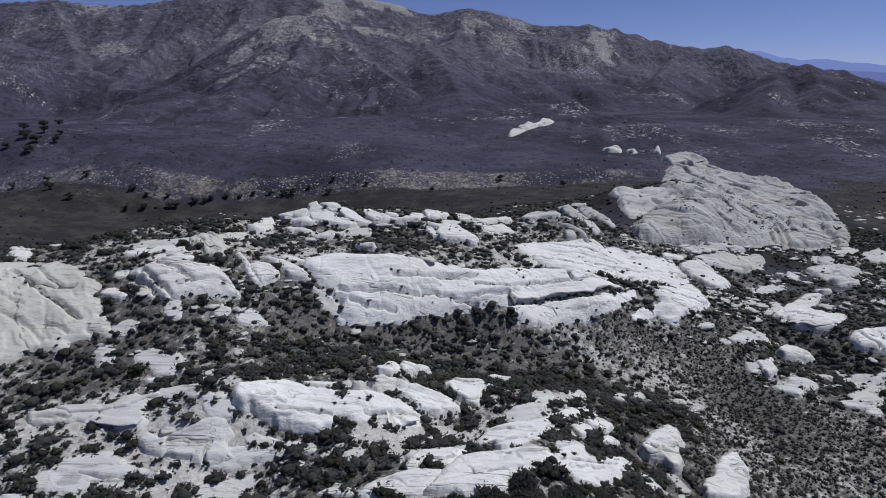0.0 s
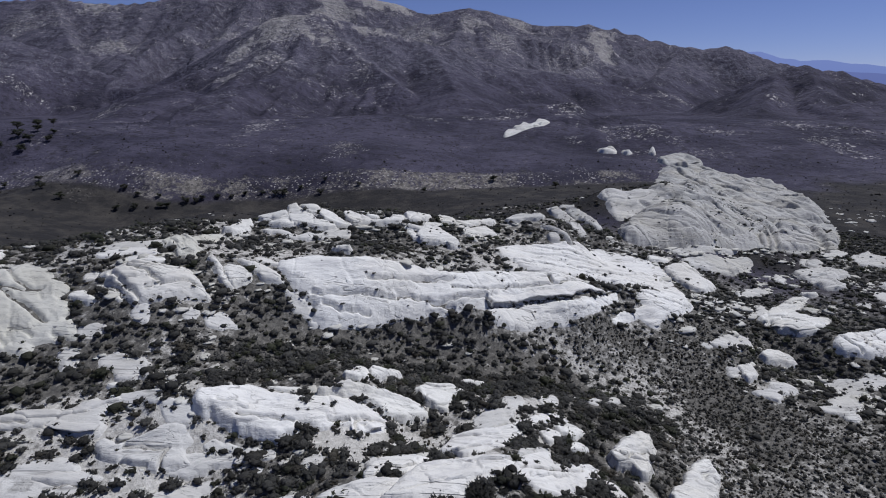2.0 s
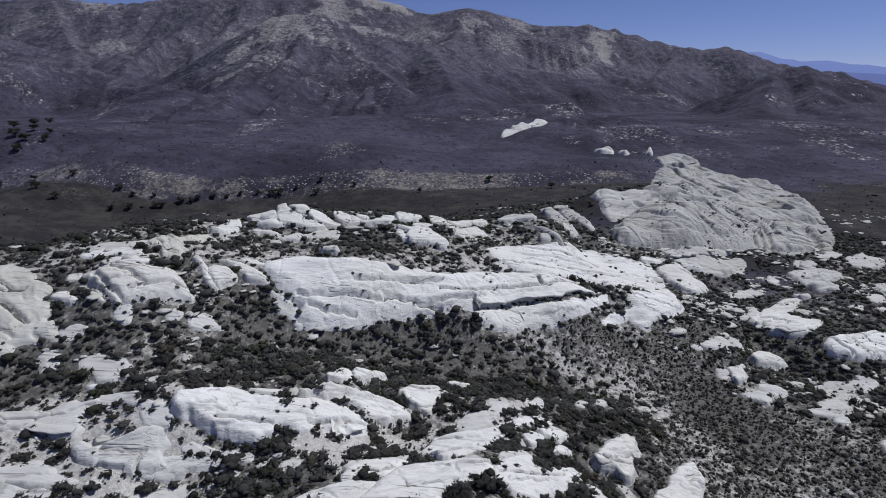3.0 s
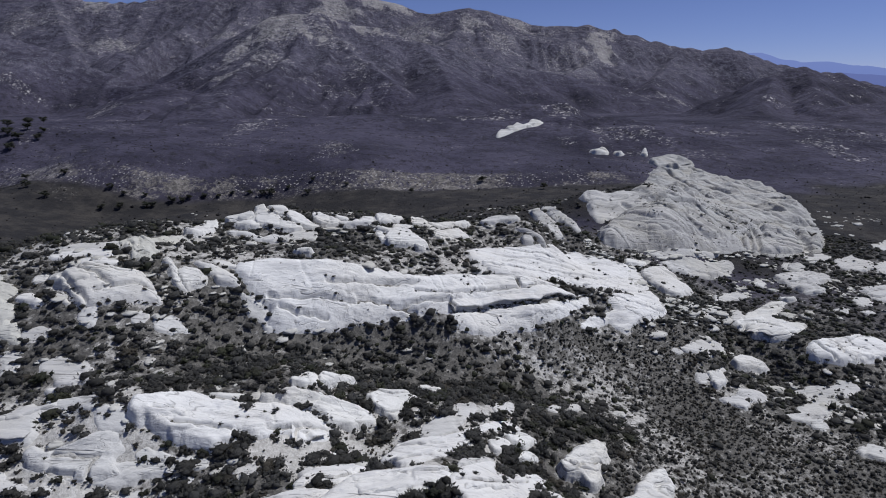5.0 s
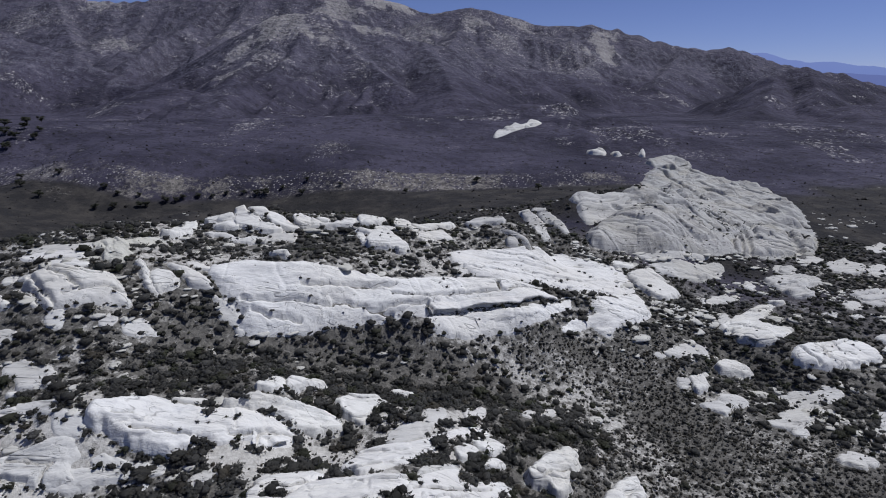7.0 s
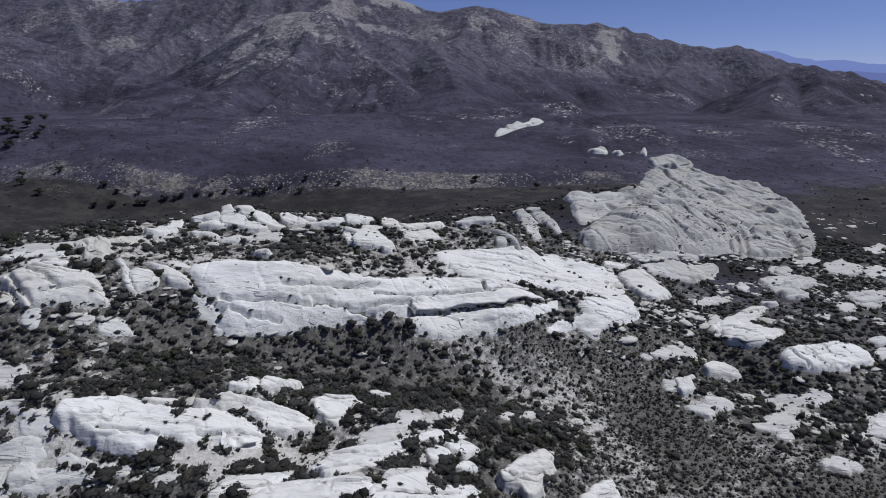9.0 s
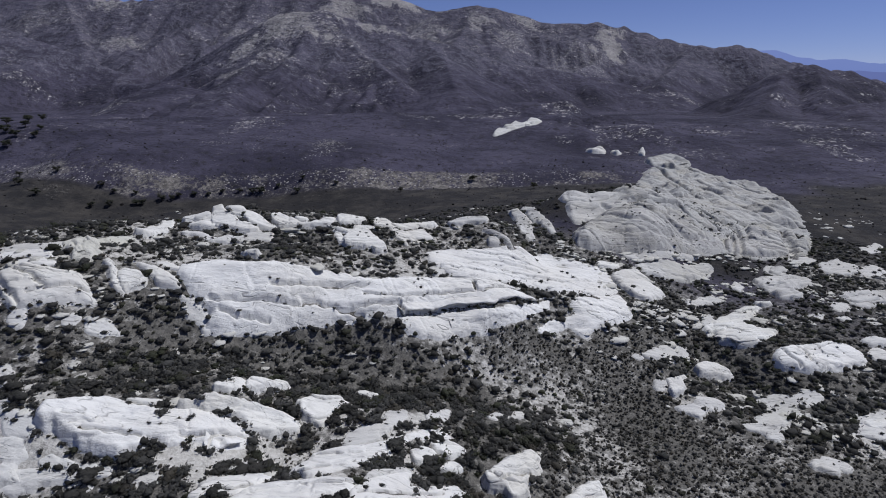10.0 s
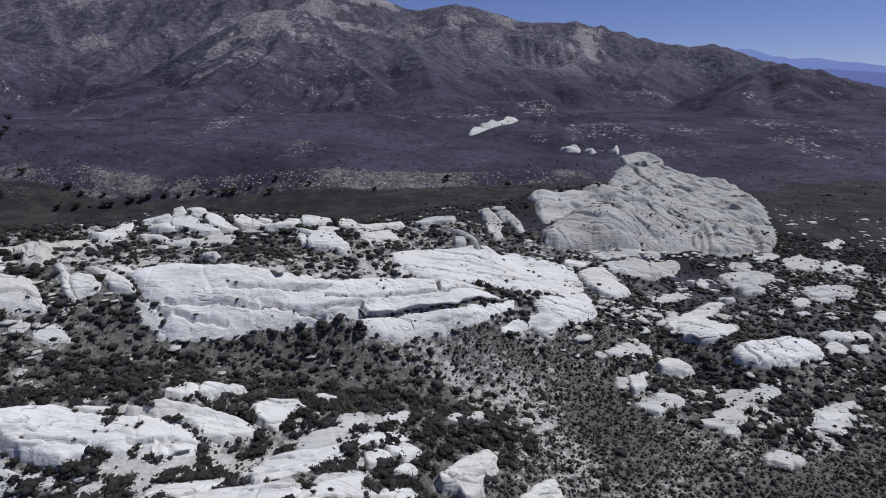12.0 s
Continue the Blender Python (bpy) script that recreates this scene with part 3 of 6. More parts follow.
crack(0.38, 1.3, 0.25, [(-65.5, 123.7), (-59.1, 122.1), (-54.7, 123.1)])
crack(0.38, 1.3, 0.25, [(-55.9, 118.3), (-51.3, 121.0), (-49.1, 121.3)])
crack(0.38, 1.3, 0.25, [(-67.6, 117.1), (-63.9, 115.6), (-62.1, 114.3)])
crack(0.38, 1.92, 0.35, [(-23.3, 127.3), (-18.1, 127.5), (-13.1, 129.5)])
crack(0.38, 1.92, 0.35, [(-7.0, 136.4), (-1.5, 138.5), (2.7, 138.6), (7.1, 139.0)])
crack(0.38, 1.92, 0.35, [(-13.9, 136.1), (1.1, 144.3), (7.3, 147.2)])
crack(0.38, 1.92, 0.35, [(7.0, 144.1), (16.1, 146.9), (24.2, 152.8), (37.7, 158.0), (52.8, 172.8)])
crack(0.38, 1.92, 0.35, [(15.9, 144.2), (16.7, 141.8)])
crack(0.38, 1.92, 0.35, [(34.9, 161.6), (35.4, 158.1)])
crack(0.38, 1.92, 0.35, [(-26.3, 129.3), (-23.7, 129.2), (-16.1, 131.9), (-7.0, 135.7)])
crack(0.38, 1.92, 0.35, [(4.2, 139.2), (8.5, 141.3), (12.9, 143.3), (15.9, 144.3)])
crack(0.45, 3.52, 0.6, [(16.3, 141.3), (28.7, 150.4), (40.3, 153.9), (53.2, 166.8), (59.0, 172.3)])
crack(0.41, 2.24, 0.3, [(109.2, 177.8), (112.9, 173.6), (114.6, 168.7)])
crack(0.38, 1.6, 0.3, [(113.4, 182.6), (117.6, 180.7), (122.1, 175.8)])
crack(0.38, 1.76, 0.3, [(125.1, 164.0), (125.4, 160.2), (126.9, 156.2)])
crack(0.38, 1.44, 0.3, [(130.9, 167.7), (131.3, 162.9), (130.4, 158.4)])
crack(0.3, 1.28, 0.2, [(138.1, 170.3), (138.5, 165.5), (142.4, 164.7)])
crack(1.1, 2.6, 0.5, [(156.2, 271.8), (154.7, 262.5), (150.5, 253.3)])
crack(1.1, 2.6, 0.5, [(164.3, 282.3), (159.4, 267.4), (154.7, 254.7)])
crack(1.1, 2.6, 0.5, [(191.2, 293.5), (186.6, 278.3), (182.7, 262.7)])
crack(1.1, 2.6, 0.5, [(196.5, 289.6), (192.6, 276.7)])
crack(0.8, 1.4, 0.4, [(94.2, 263.6), (104.5, 253.3), (118.2, 257.0)])
crack(0.8, 1.4, 0.4, [(90.0, 254.3), (101.9, 242.5), (116.5, 242.4), (138.9, 255.6)])
crack(0.8, 1.4, 0.4, [(124.5, 269.8), (122.5, 258.0)])
crack(0.8, 1.4, 0.4, [(86.9, 237.9), (100.5, 235.8), (118.4, 240.2)])
crack(0.38, 1.92, 0.3, [(-60.2, 83.9), (-58.1, 83.3), (-55.3, 82.5)])
crack(0.3, 1.28, 0.2, [(-68.8, 84.0), (-66.4, 84.6), (-63.8, 84.4)])
crack(0.34, 1.92, 0.3, [(-44.6, 77.0), (-42.7, 76.6), (-40.4, 76.5)])
crack(0.3, 1.6, 0.3, [(-38.5, 79.6), (-38.5, 78.4), (-38.0, 76.8)])
crack(0.26, 1.12, 0.2, [(-45.2, 79.9), (-42.5, 79.8), (-40.2, 79.5), (-38.6, 79.9)])
crack(0.3, 1.12, 0.2, [(-29.4, 86.4), (-25.7, 86.4), (-20.3, 87.2)])
crack(0.3, 1.28, 0.2, [(-15.0, 89.1), (-11.4, 90.6), (-7.8, 92.6)])
crack(0.26, 1.28, 0.2, [(-10.1, 88.9), (-10.8, 90.7), (-9.7, 92.3), (-5.9, 93.7)])
crack(0.3, 0.96, 0.2, [(-33.0, 87.6), (-31.7, 87.9), (-30.6, 88.6)])
crack(0.26, 1.28, 0.2, [(38.8, 94.1), (41.5, 96.1), (44.5, 98.7)])
crack(0.26, 1.28, 0.2, [(-3.5, 76.4), (-1.0, 76.4), (1.0, 78.5)])
crack(0.26, 0.96, 0.15, [(17.0, 77.4), (21.8, 80.1), (28.8, 86.9)])
rock('slope', 0.8, 3, [(-111.4, 123.1), (-105.8, 128.5), (-99.5, 130.9), (-86.0, 124.0), (-81.1, 119.0), (-78.1, 118.0), (-75.7, 116.3), (-76.1, 114.2), (-73.9, 113.4), (-72.2, 110.8), (-72.8, 109.0), (-69.6, 108.3), (-67.5, 106.5), (-66.8, 104.4), (-69.0, 104.5), (-72.5, 105.3), (-75.7, 103.2), (-74.5, 100.7), (-79.1, 99.8), (-81.0, 97.0), (-83.0, 96.2), (-87.6, 94.1)])
rock('boul', 1, 1, [(-115.1, 144.3), (-110.4, 143.8), (-103.0, 133.4), (-105.7, 132.2)])
rock('flat', 0.5, 1.5, [(-61.3, 101.7), (-59.3, 102.2), (-56.1, 102.4), (-53.8, 101.1), (-51.0, 99.6), (-49.0, 97.0), (-51.8, 96.5), (-54.1, 95.7), (-56.4, 97.6), (-59.7, 99.7)])
rock('flat', 0.35, 0.8, [(-68.8, 102.4), (-67.5, 103.2), (-64.8, 102.1), (-64.3, 100.1), (-64.8, 98.0), (-64.3, 96.6), (-66.1, 97.8)])
rock('flat', 0.35, 0.8, [(-68.7, 107.8), (-64.1, 108.9), (-62.2, 107.3), (-64.4, 105.9), (-67.0, 105.4)])
rock('boul', 0.7, 0.8, [(-55.5, 94.4), (-55.0, 94.9), (-53.9, 94.7), (-53.3, 93.8), (-54.5, 93.7)])
rock('boul', 2, 3.4, [(-70.5, 121.1), (-68.5, 122.2), (-67.1, 124.4), (-64.3, 126.5), (-59.6, 124.0), (-55.4, 125.1), (-53.0, 125.2), (-50.4, 123.2), (-49.1, 121.4), (-47.4, 119.9), (-46.8, 119.2), (-48.7, 118.5), (-52.2, 117.3), (-55.1, 115.8), (-57.4, 114.2), (-59.0, 113.4), (-60.9, 114.3), (-63.4, 115.7), (-67.3, 117.5)])
rock('boul', 0.8, 1.2, [(-70.5, 117.6), (-68.2, 118.0), (-64.9, 116.3), (-62.6, 114.8), (-62.3, 113.5), (-65.2, 114.6), (-68.6, 116.3)])
rock('slab', 0.9, 1.2, [(-74.2, 115.0), (-73.4, 116.2), (-71.8, 116.6), (-69.6, 114.8), (-68.1, 113.5), (-69.2, 113.0), (-72.0, 113.8)])
rock('boul', 0.7, 0.9, [(-74.3, 121.0), (-73.0, 122.1), (-71.5, 121.7), (-71.5, 119.8), (-73.1, 119.5)])
rock('slab', 0.8, 1.2, [(-69.2, 128.0), (-65.4, 129.7), (-59.9, 127.7), (-58.0, 126.4), (-61.6, 124.7), (-66.5, 125.4)])
rock('slab', 0.6, 1.5, [(-77.3, 130.5), (-74.9, 132.3), (-69.2, 134.4), (-64.3, 133.4), (-60.4, 128.7), (-65.7, 130.3), (-70.6, 129.4), (-73.9, 128.2)])
rock('flat', 0.4, 0.8, [(-59.4, 112.7), (-57.1, 113.6), (-56.4, 111.9), (-56.2, 110.1), (-57.8, 109.9)])
rock('flat', 0.4, 0.8, [(-49.5, 113.3), (-48.3, 115.4), (-47.2, 114.8), (-47.6, 112.6), (-48.8, 112.1)])
rock('flat', 0.4, 0.8, [(-45.3, 114.2), (-42.3, 117.1), (-39.6, 116.0), (-38.7, 115.3), (-41.0, 113.4), (-44.6, 112.4)])
rock('boul', 1, 1.2, [(-51.1, 130.8), (-50.7, 132.7), (-48.8, 131.0), (-46.8, 127.9), (-44.2, 125.4), (-43.1, 124.3), (-44.3, 124.1), (-46.3, 126.2), (-48.6, 129.2)])
rock('boul', 1.4, 1.6, [(-46.9, 129.6), (-45.9, 131.4), (-43.6, 131.5), (-40.9, 130.1), (-40.6, 128.5), (-42.2, 126.1), (-43.2, 124.6), (-45.1, 126.6)])
rock('boul', 1.3, 1.4, [(-45.2, 134.4), (-42.3, 134.7), (-38.4, 133.1), (-36.1, 132.0), (-33.9, 130.9), (-33.6, 129.8), (-36.1, 129.2), (-38.0, 129.4), (-39.8, 131.1), (-42.2, 132.3)])
rock('boul', 0.9, 1.1, [(-41.8, 137.3), (-40.2, 138.6), (-37.5, 136.8), (-34.4, 135.4), (-37.0, 134.8), (-39.2, 135.5)])
rock('flat', 0.4, 1.2, [(-79.4, 133.0), (-75.4, 135.6), (-70.8, 137.4), (-63.9, 139.0), (-62.0, 136.3), (-66.3, 134.0), (-72.5, 132.8), (-76.1, 130.8)])
rock('slope', 0.7, 1.6, [(-63.7, 137.6), (-63.1, 141.7), (-59.3, 142.7), (-56.9, 147.3), (-54.9, 151.4), (-53.5, 151.7), (-54.4, 144.7), (-56.5, 141.1), (-56.4, 136.7), (-54.1, 133.1), (-54.6, 130.2), (-57.9, 131.8), (-62.2, 135.3)])
rock('boul', 1.4, 0.8, [(-55.0, 151.8), (-55.6, 159.5), (-57.0, 171.2), (-56.0, 174.1), (-51.6, 164.8), (-50.8, 162.1), (-51.7, 157.1), (-52.8, 151.9)])
rock('boul', 1.6, 0.8, [(-53.5, 174.8), (-50.3, 175.7), (-45.2, 173.3), (-42.0, 169.9), (-40.7, 166.2), (-42.9, 165.1), (-46.3, 165.3), (-49.6, 167.9)])
rock('boul', 1.8, 0.8, [(-44.3, 176.7), (-42.6, 177.1), (-39.8, 173.0), (-34.9, 169.9), (-30.4, 168.7), (-27.8, 168.1), (-29.1, 166.1), (-33.3, 166.6), (-37.6, 167.1), (-40.3, 166.6)])
rock('boul', 1.8, 0.8, [(-40.7, 177.7), (-38.5, 178.3), (-35.0, 176.3), (-33.9, 174.3), (-35.3, 171.8), (-37.7, 173.0)])
rock('boul', 1.6, 0.8, [(-33.9, 174.2), (-31.4, 175.4), (-29.0, 174.6), (-26.4, 172.7), (-23.4, 171.5), (-25.6, 169.7), (-29.0, 170.1), (-31.8, 171.3)])
rock('boul', 1.6, 0.8, [(-27.1, 178.3), (-25.5, 181.7), (-22.8, 179.3), (-19.9, 177.7), (-17.0, 175.7), (-19.5, 174.1), (-22.8, 173.2), (-25.6, 174.6)])
rock('boul', 1.5, 0.8, [(-20.2, 179.3), (-18.2, 181.0), (-16.4, 180.1), (-17.4, 178.7)])
rock('boul', 1.2, 0.8, [(-19.8, 176.4), (-17.0, 175.6), (-13.0, 179.0), (-11.7, 184.3), (-10.1, 186.3), (-7.7, 184.4), (-8.6, 179.6), (-12.8, 177.2), (-16.9, 174.5)])
rock('boul', 1.5, 0.8, [(-8.7, 186.9), (-5.8, 191.6), (-2.5, 189.4), (-0.1, 190.4), (-1.6, 184.3), (-4.2, 181.4), (-6.8, 180.3)])
rock('boul', 1.3, 0.8, [(2.6, 197.7), (5.5, 199.3), (7.6, 192.2), (11.4, 191.9), (8.5, 186.5), (4.8, 186.4), (2.5, 187.9)])
rock('boul', 0.9, 0.8, [(-2.4, 180.8), (0.2, 183.5), (4.8, 185.1), (6.6, 184.9), (1.2, 181.3)])
rock('boul', 2, 0.8, [(-7.8, 176.4), (-2.2, 177.7), (1.3, 179.9), (3.5, 177.9), (5.8, 175.3), (8.1, 172.0), (8.5, 169.1), (6.8, 167.5), (4.2, 169.5), (0.8, 168.4), (-1.7, 168.4), (-3.6, 171.4), (-2.4, 175.0)])
rock('boul', 0.8, 0.8, [(-7.8, 176.8), (-6.6, 177.2), (-4.6, 173.6), (-2.6, 169.5), (-4.9, 170.0), (-6.4, 174.0)])
rock('boul', 1.2, 0.8, [(8.5, 190.6), (11.4, 191.7), (18.8, 205.8), (21.1, 208.8), (22.3, 202.5), (16.3, 195.3), (11.4, 189.2)])
rock('boul', 1.2, 0.8, [(9.4, 185.5), (14.2, 187.5), (18.2, 193.5), (20.4, 190.7), (21.4, 189.1), (16.9, 184.8), (13.0, 178.9), (14.7, 176.8), (11.2, 180.6)])
rock('boul', 0.8, 1.2, [(-25.4, 148.5), (-23.4, 149.9), (-19.2, 144.9), (-19.5, 143.3), (-23.8, 144.8)])
rock('knob', 1.5, 1.4, [(26.0, 205.0), (29.7, 211.6), (36.2, 222.1), (41.7, 221.9), (40.1, 204.0), (35.2, 205.5), (29.9, 203.3)])
rock('knob', 1.2, 1.4, [(38.5, 199.6), (41.3, 198.7), (45.2, 197.7), (48.0, 196.1), (48.6, 193.7), (45.9, 196.0), (42.1, 197.3)])
rock('knob', 1.5, 1.4, [(40.5, 195.3), (43.0, 196.2), (44.1, 194.2), (43.6, 193.1), (40.8, 192.8)])
rock('knob', 1, 1.4, [(52.7, 276.3), (56.3, 278.7), (59.2, 267.0), (61.9, 253.9), (58.1, 224.7), (58.5, 217.8), (56.2, 215.2), (53.5, 218.9), (56.6, 259.2)])
rock('knob', 1, 1.4, [(59.6, 277.0), (63.5, 276.2), (65.2, 264.3), (68.0, 253.5), (68.9, 240.8), (68.7, 230.3), (66.3, 235.2), (64.9, 250.2), (62.1, 261.5)])
rock('flat', 0.5, 1, [(-47.3, 160.6), (-43.9, 162.7), (-37.0, 161.1), (-31.8, 163.4), (-28.6, 167.7), (-23.5, 169.2), (-23.2, 165.6), (-27.6, 162.8), (-33.6, 160.4), (-39.4, 158.1)])
rock('flat', 0.4, 0.8, [(20.8, 173.1), (24.4, 174.6), (25.9, 170.9), (26.1, 164.5), (24.2, 162.4), (23.0, 167.9)])
MAIN_SLAB = rock('slab', 1.9, 5, [(-36.3, 136.4), (-29.8, 142.0), (-20.1, 140.3), (-6.4, 145.8), (0.1, 149.0), (6.9, 150.5), (13.2, 154.4), (24.9, 160.9), (35.6, 165.7), (46.5, 169.1), (54.5, 166.7), (56.9, 165.6), (57.9, 171.5), (48.6, 162.0), (37.8, 153.7), (28.8, 151.3), (20.6, 145.4), (16.1, 141.4), (12.9, 140.6), (8.5, 138.7), (2.8, 137.1), (-2.7, 134.8), (-6.7, 132.3), (-11.8, 129.0), (-16.6, 126.0), (-22.6, 123.5), (-25.2, 123.7), (-24.8, 127.1), (-27.5, 128.6), (-30.3, 129.7), (-32.8, 131.8), (-34.8, 132.8)])
rock('slab', 1.3, 4, [(20.5, 174.9), (27.0, 183.0), (39.2, 190.0), (49.9, 195.4), (62.2, 212.4), (72.2, 209.3), (80.3, 207.8), (84.2, 203.2), (85.2, 198.1), (83.7, 191.7), (77.4, 186.0), (66.8, 177.4), (60.2, 173.6), (58.5, 177.1), (49.6, 174.4), (35.1, 162.5), (29.3, 163.3), (26.3, 166.3), (23.0, 167.6)])
rock('slab', 1.2, 2.2, [(16.1, 140.5), (20.5, 144.3), (28.7, 149.9), (36.8, 152.2), (43.6, 154.3), (50.4, 162.6), (55.2, 167.8), (55.3, 164.2), (51.2, 158.3), (46.7, 153.0), (41.2, 149.5), (37.7, 147.1), (32.9, 145.8), (28.0, 142.8), (21.7, 139.7), (17.2, 138.7)])
rock('slab', 0.9, 2.2, [(65.1, 171.6), (74.4, 183.0), (84.0, 190.7), (85.3, 186.1), (85.4, 180.4), (84.2, 176.2), (79.9, 171.8), (74.5, 167.0), (70.0, 163.9), (67.3, 160.3), (64.8, 160.7), (62.7, 162.6), (56.5, 158.3), (52.9, 154.5), (56.3, 161.0), (61.4, 164.1), (67.3, 166.6), (64.2, 168.3)])
rock('flat', 0.6, 1.2, [(-32.7, 128.6), (-30.7, 128.4), (-27.8, 127.3), (-25.6, 125.7), (-24.2, 123.7), (-25.0, 122.7), (-27.3, 124.4), (-30.0, 125.2), (-31.2, 126.6)])
rock('boul', 2.2, 2.4, [(84.6, 202.7), (89.8, 207.5), (96.1, 212.4), (99.6, 209.9), (100.8, 204.8), (103.3, 202.7), (99.5, 196.3), (94.1, 190.9), (90.1, 190.8), (87.5, 194.9), (85.2, 198.2)])
rock('boul', 1, 1.2, [(82.1, 213.4), (86.9, 214.6), (92.3, 217.0), (85.8, 208.1), (82.0, 207.6)])
rock('knob', 1, 2.2, [(98.6, 221.7), (110.6, 229.0), (119.2, 232.0), (130.3, 240.0), (136.3, 241.1), (132.7, 234.3), (120.3, 220.9), (110.6, 217.1), (104.9, 217.2), (100.3, 217.0)])
rock('knob', 0.6, 1.2, [(94.6, 226.8), (104.2, 230.9), (115.2, 234.8), (133.1, 246.6), (129.0, 242.9), (111.2, 230.5), (100.1, 225.7)])
rock('knob', 1.1, 2.2, [(146.6, 227.3), (156.7, 234.6), (167.9, 237.4), (172.5, 233.6), (169.2, 224.9), (164.3, 222.7), (154.0, 212.4), (155.9, 208.4), (152.8, 205.1), (148.4, 206.4), (146.3, 211.8), (146.0, 218.6)])
rock('knob', 0.8, 1.2, [(163.4, 245.4), (169.1, 247.6), (169.2, 243.5), (162.8, 238.8), (160.2, 239.7)])
SPLIT_ROCK = rock('boul', 1.5, 2, [(109.6, 181.2), (113.8, 185.9), (123.8, 193.9), (131.5, 200.5), (136.8, 200.9), (131.4, 193.4), (124.5, 186.3), (127.1, 181.1), (132.1, 180.1), (128.1, 175.2), (120.3, 169.8), (120.7, 167.6), (114.3, 168.2), (111.9, 171.7), (112.1, 178.8), (108.8, 176.0)])
rock('boul', 0.7, 0.9, [(137.0, 204.8), (141.3, 205.0), (141.7, 202.9), (138.2, 201.4)])
rock('slab', 2, 2.8, [(121.6, 160.5), (123.7, 163.6), (130.3, 168.2), (139.4, 172.0), (145.6, 173.6), (150.2, 172.3), (151.3, 169.8), (150.7, 166.3), (147.7, 162.2), (143.7, 161.2), (137.1, 158.4), (129.0, 155.6), (124.5, 156.3), (121.8, 158.1)])
rock('boul', 1.4, 1.8, [(97.7, 158.0), (102.3, 162.8), (107.1, 163.9), (108.6, 161.8), (109.2, 158.9), (108.1, 157.3), (103.6, 156.9), (98.8, 156.0)])
rock('boul', 1.3, 1, [(87.5, 149.1), (91.0, 152.4), (93.6, 153.7), (91.2, 150.0), (91.6, 147.6), (89.2, 143.7), (86.2, 142.0), (86.9, 146.0)])
rock('flat', 0.5, 0.8, [(82.9, 146.7), (85.6, 149.3), (87.5, 148.9), (86.1, 145.2), (83.4, 144.3)])
rock('flat', 0.6, 1.5, [(86.3, 137.7), (90.6, 140.4), (98.1, 144.3), (99.3, 141.7), (96.3, 137.8), (92.8, 136.1), (90.3, 132.7), (88.2, 134.2)])
rock('flat', 0.5, 1.5, [(101.3, 131.9), (106.1, 136.2), (110.3, 143.4), (115.9, 147.4), (119.1, 144.8), (119.1, 140.5), (120.1, 135.8), (120.5, 133.9), (117.6, 136.5), (114.1, 136.5), (110.9, 133.0), (106.7, 128.8), (104.2, 126.4), (103.1, 129.7)])
rock('flat', 0.35, 0.8, [(109.7, 147.1), (115.2, 149.1), (120.6, 147.8), (127.0, 148.5), (127.6, 147.4), (122.3, 142.5), (118.8, 144.2), (115.7, 147.0)])
rock('flat', 0.5, 1.5, [(126.5, 133.2), (132.1, 137.7), (138.1, 141.4), (143.9, 144.4), (146.7, 144.8), (141.5, 137.9), (135.5, 131.7), (129.6, 130.2), (126.1, 131.4)])
rock('boul', 0.9, 1, [(131.9, 136.8), (136.0, 139.3), (139.4, 138.8), (140.3, 137.9), (136.1, 136.0), (132.6, 134.9)])
rock('flat', 0.5, 1, [(107.9, 117.9), (111.9, 120.9), (115.6, 121.6), (116.7, 120.2), (117.5, 118.4), (114.3, 117.3), (112.0, 115.5), (109.6, 116.7)])
rock('flat', 0.5, 1, [(155.2, 174.6), (164.6, 178.0), (173.5, 180.2), (173.3, 177.1), (164.5, 175.0), (157.7, 172.7)])
rock('flat', 0.5, 1, [(163.7, 171.1), (169.8, 173.5), (165.7, 168.7), (162.2, 168.2)])
rock('flat', 0.5, 1, [(164.4, 204.5), (169.7, 206.4), (167.6, 199.6), (160.3, 195.8)])
rock('flat', 0.5, 1, [(147.0, 189.6), (152.7, 193.0), (153.7, 191.2), (148.7, 187.4)])
rock('flat', 0.5, 1, [(157.0, 190.2), (161.1, 192.2), (161.0, 189.7), (156.7, 188.2)])
rock('flat', 0.5, 1, [(83.7, 157.8), (91.4, 164.6), (96.0, 168.1), (100.6, 168.5), (97.4, 163.9), (91.7, 159.8), (87.1, 158.4)])
rock('flat', 0.5, 1, [(80.1, 156.5), (81.6, 158.0), (83.1, 157.6), (81.6, 156.0)])
rock('flat', 0.5, 1, [(109.7, 198.4), (117.6, 206.2), (125.7, 210.6), (125.6, 206.6), (118.1, 201.7), (110.9, 195.9)])
rock('flat', 0.5, 1, [(112.5, 189.4), (116.9, 193.3), (115.4, 186.7), (111.7, 184.3)])
rock('flat', 0.5, 1, [(159.9, 244.8), (165.0, 247.7), (168.9, 245.6), (165.2, 239.5), (159.3, 238.2)])
rock('flat', 0.5, 1, [(186.7, 251.3), (196.6, 253.5), (198.0, 247.6), (194.7, 238.3), (185.8, 235.1), (183.1, 240.7)])
rock('flat', 0.5, 1, [(197.9, 241.5), (206.1, 246.9), (207.2, 241.1), (197.2, 231.2), (194.0, 233.5)])
rock('flat', 0.5, 1, [(175.2, 255.7), (184.7, 259.3), (188.3, 254.3), (179.5, 249.5)])
rock('flat', 0.5, 1, [(206.0, 237.6), (213.5, 241.5), (212.6, 235.0), (204.8, 230.5)])
rock('flat', 0.5, 1, [(214.3, 267.9), (228.3, 275.1), (226.0, 267.6), (214.6, 260.1)])
rock('flat', 0.5, 1, [(140.5, 227.8), (140.6, 222.8), (136.8, 216.6), (136.7, 221.0)])
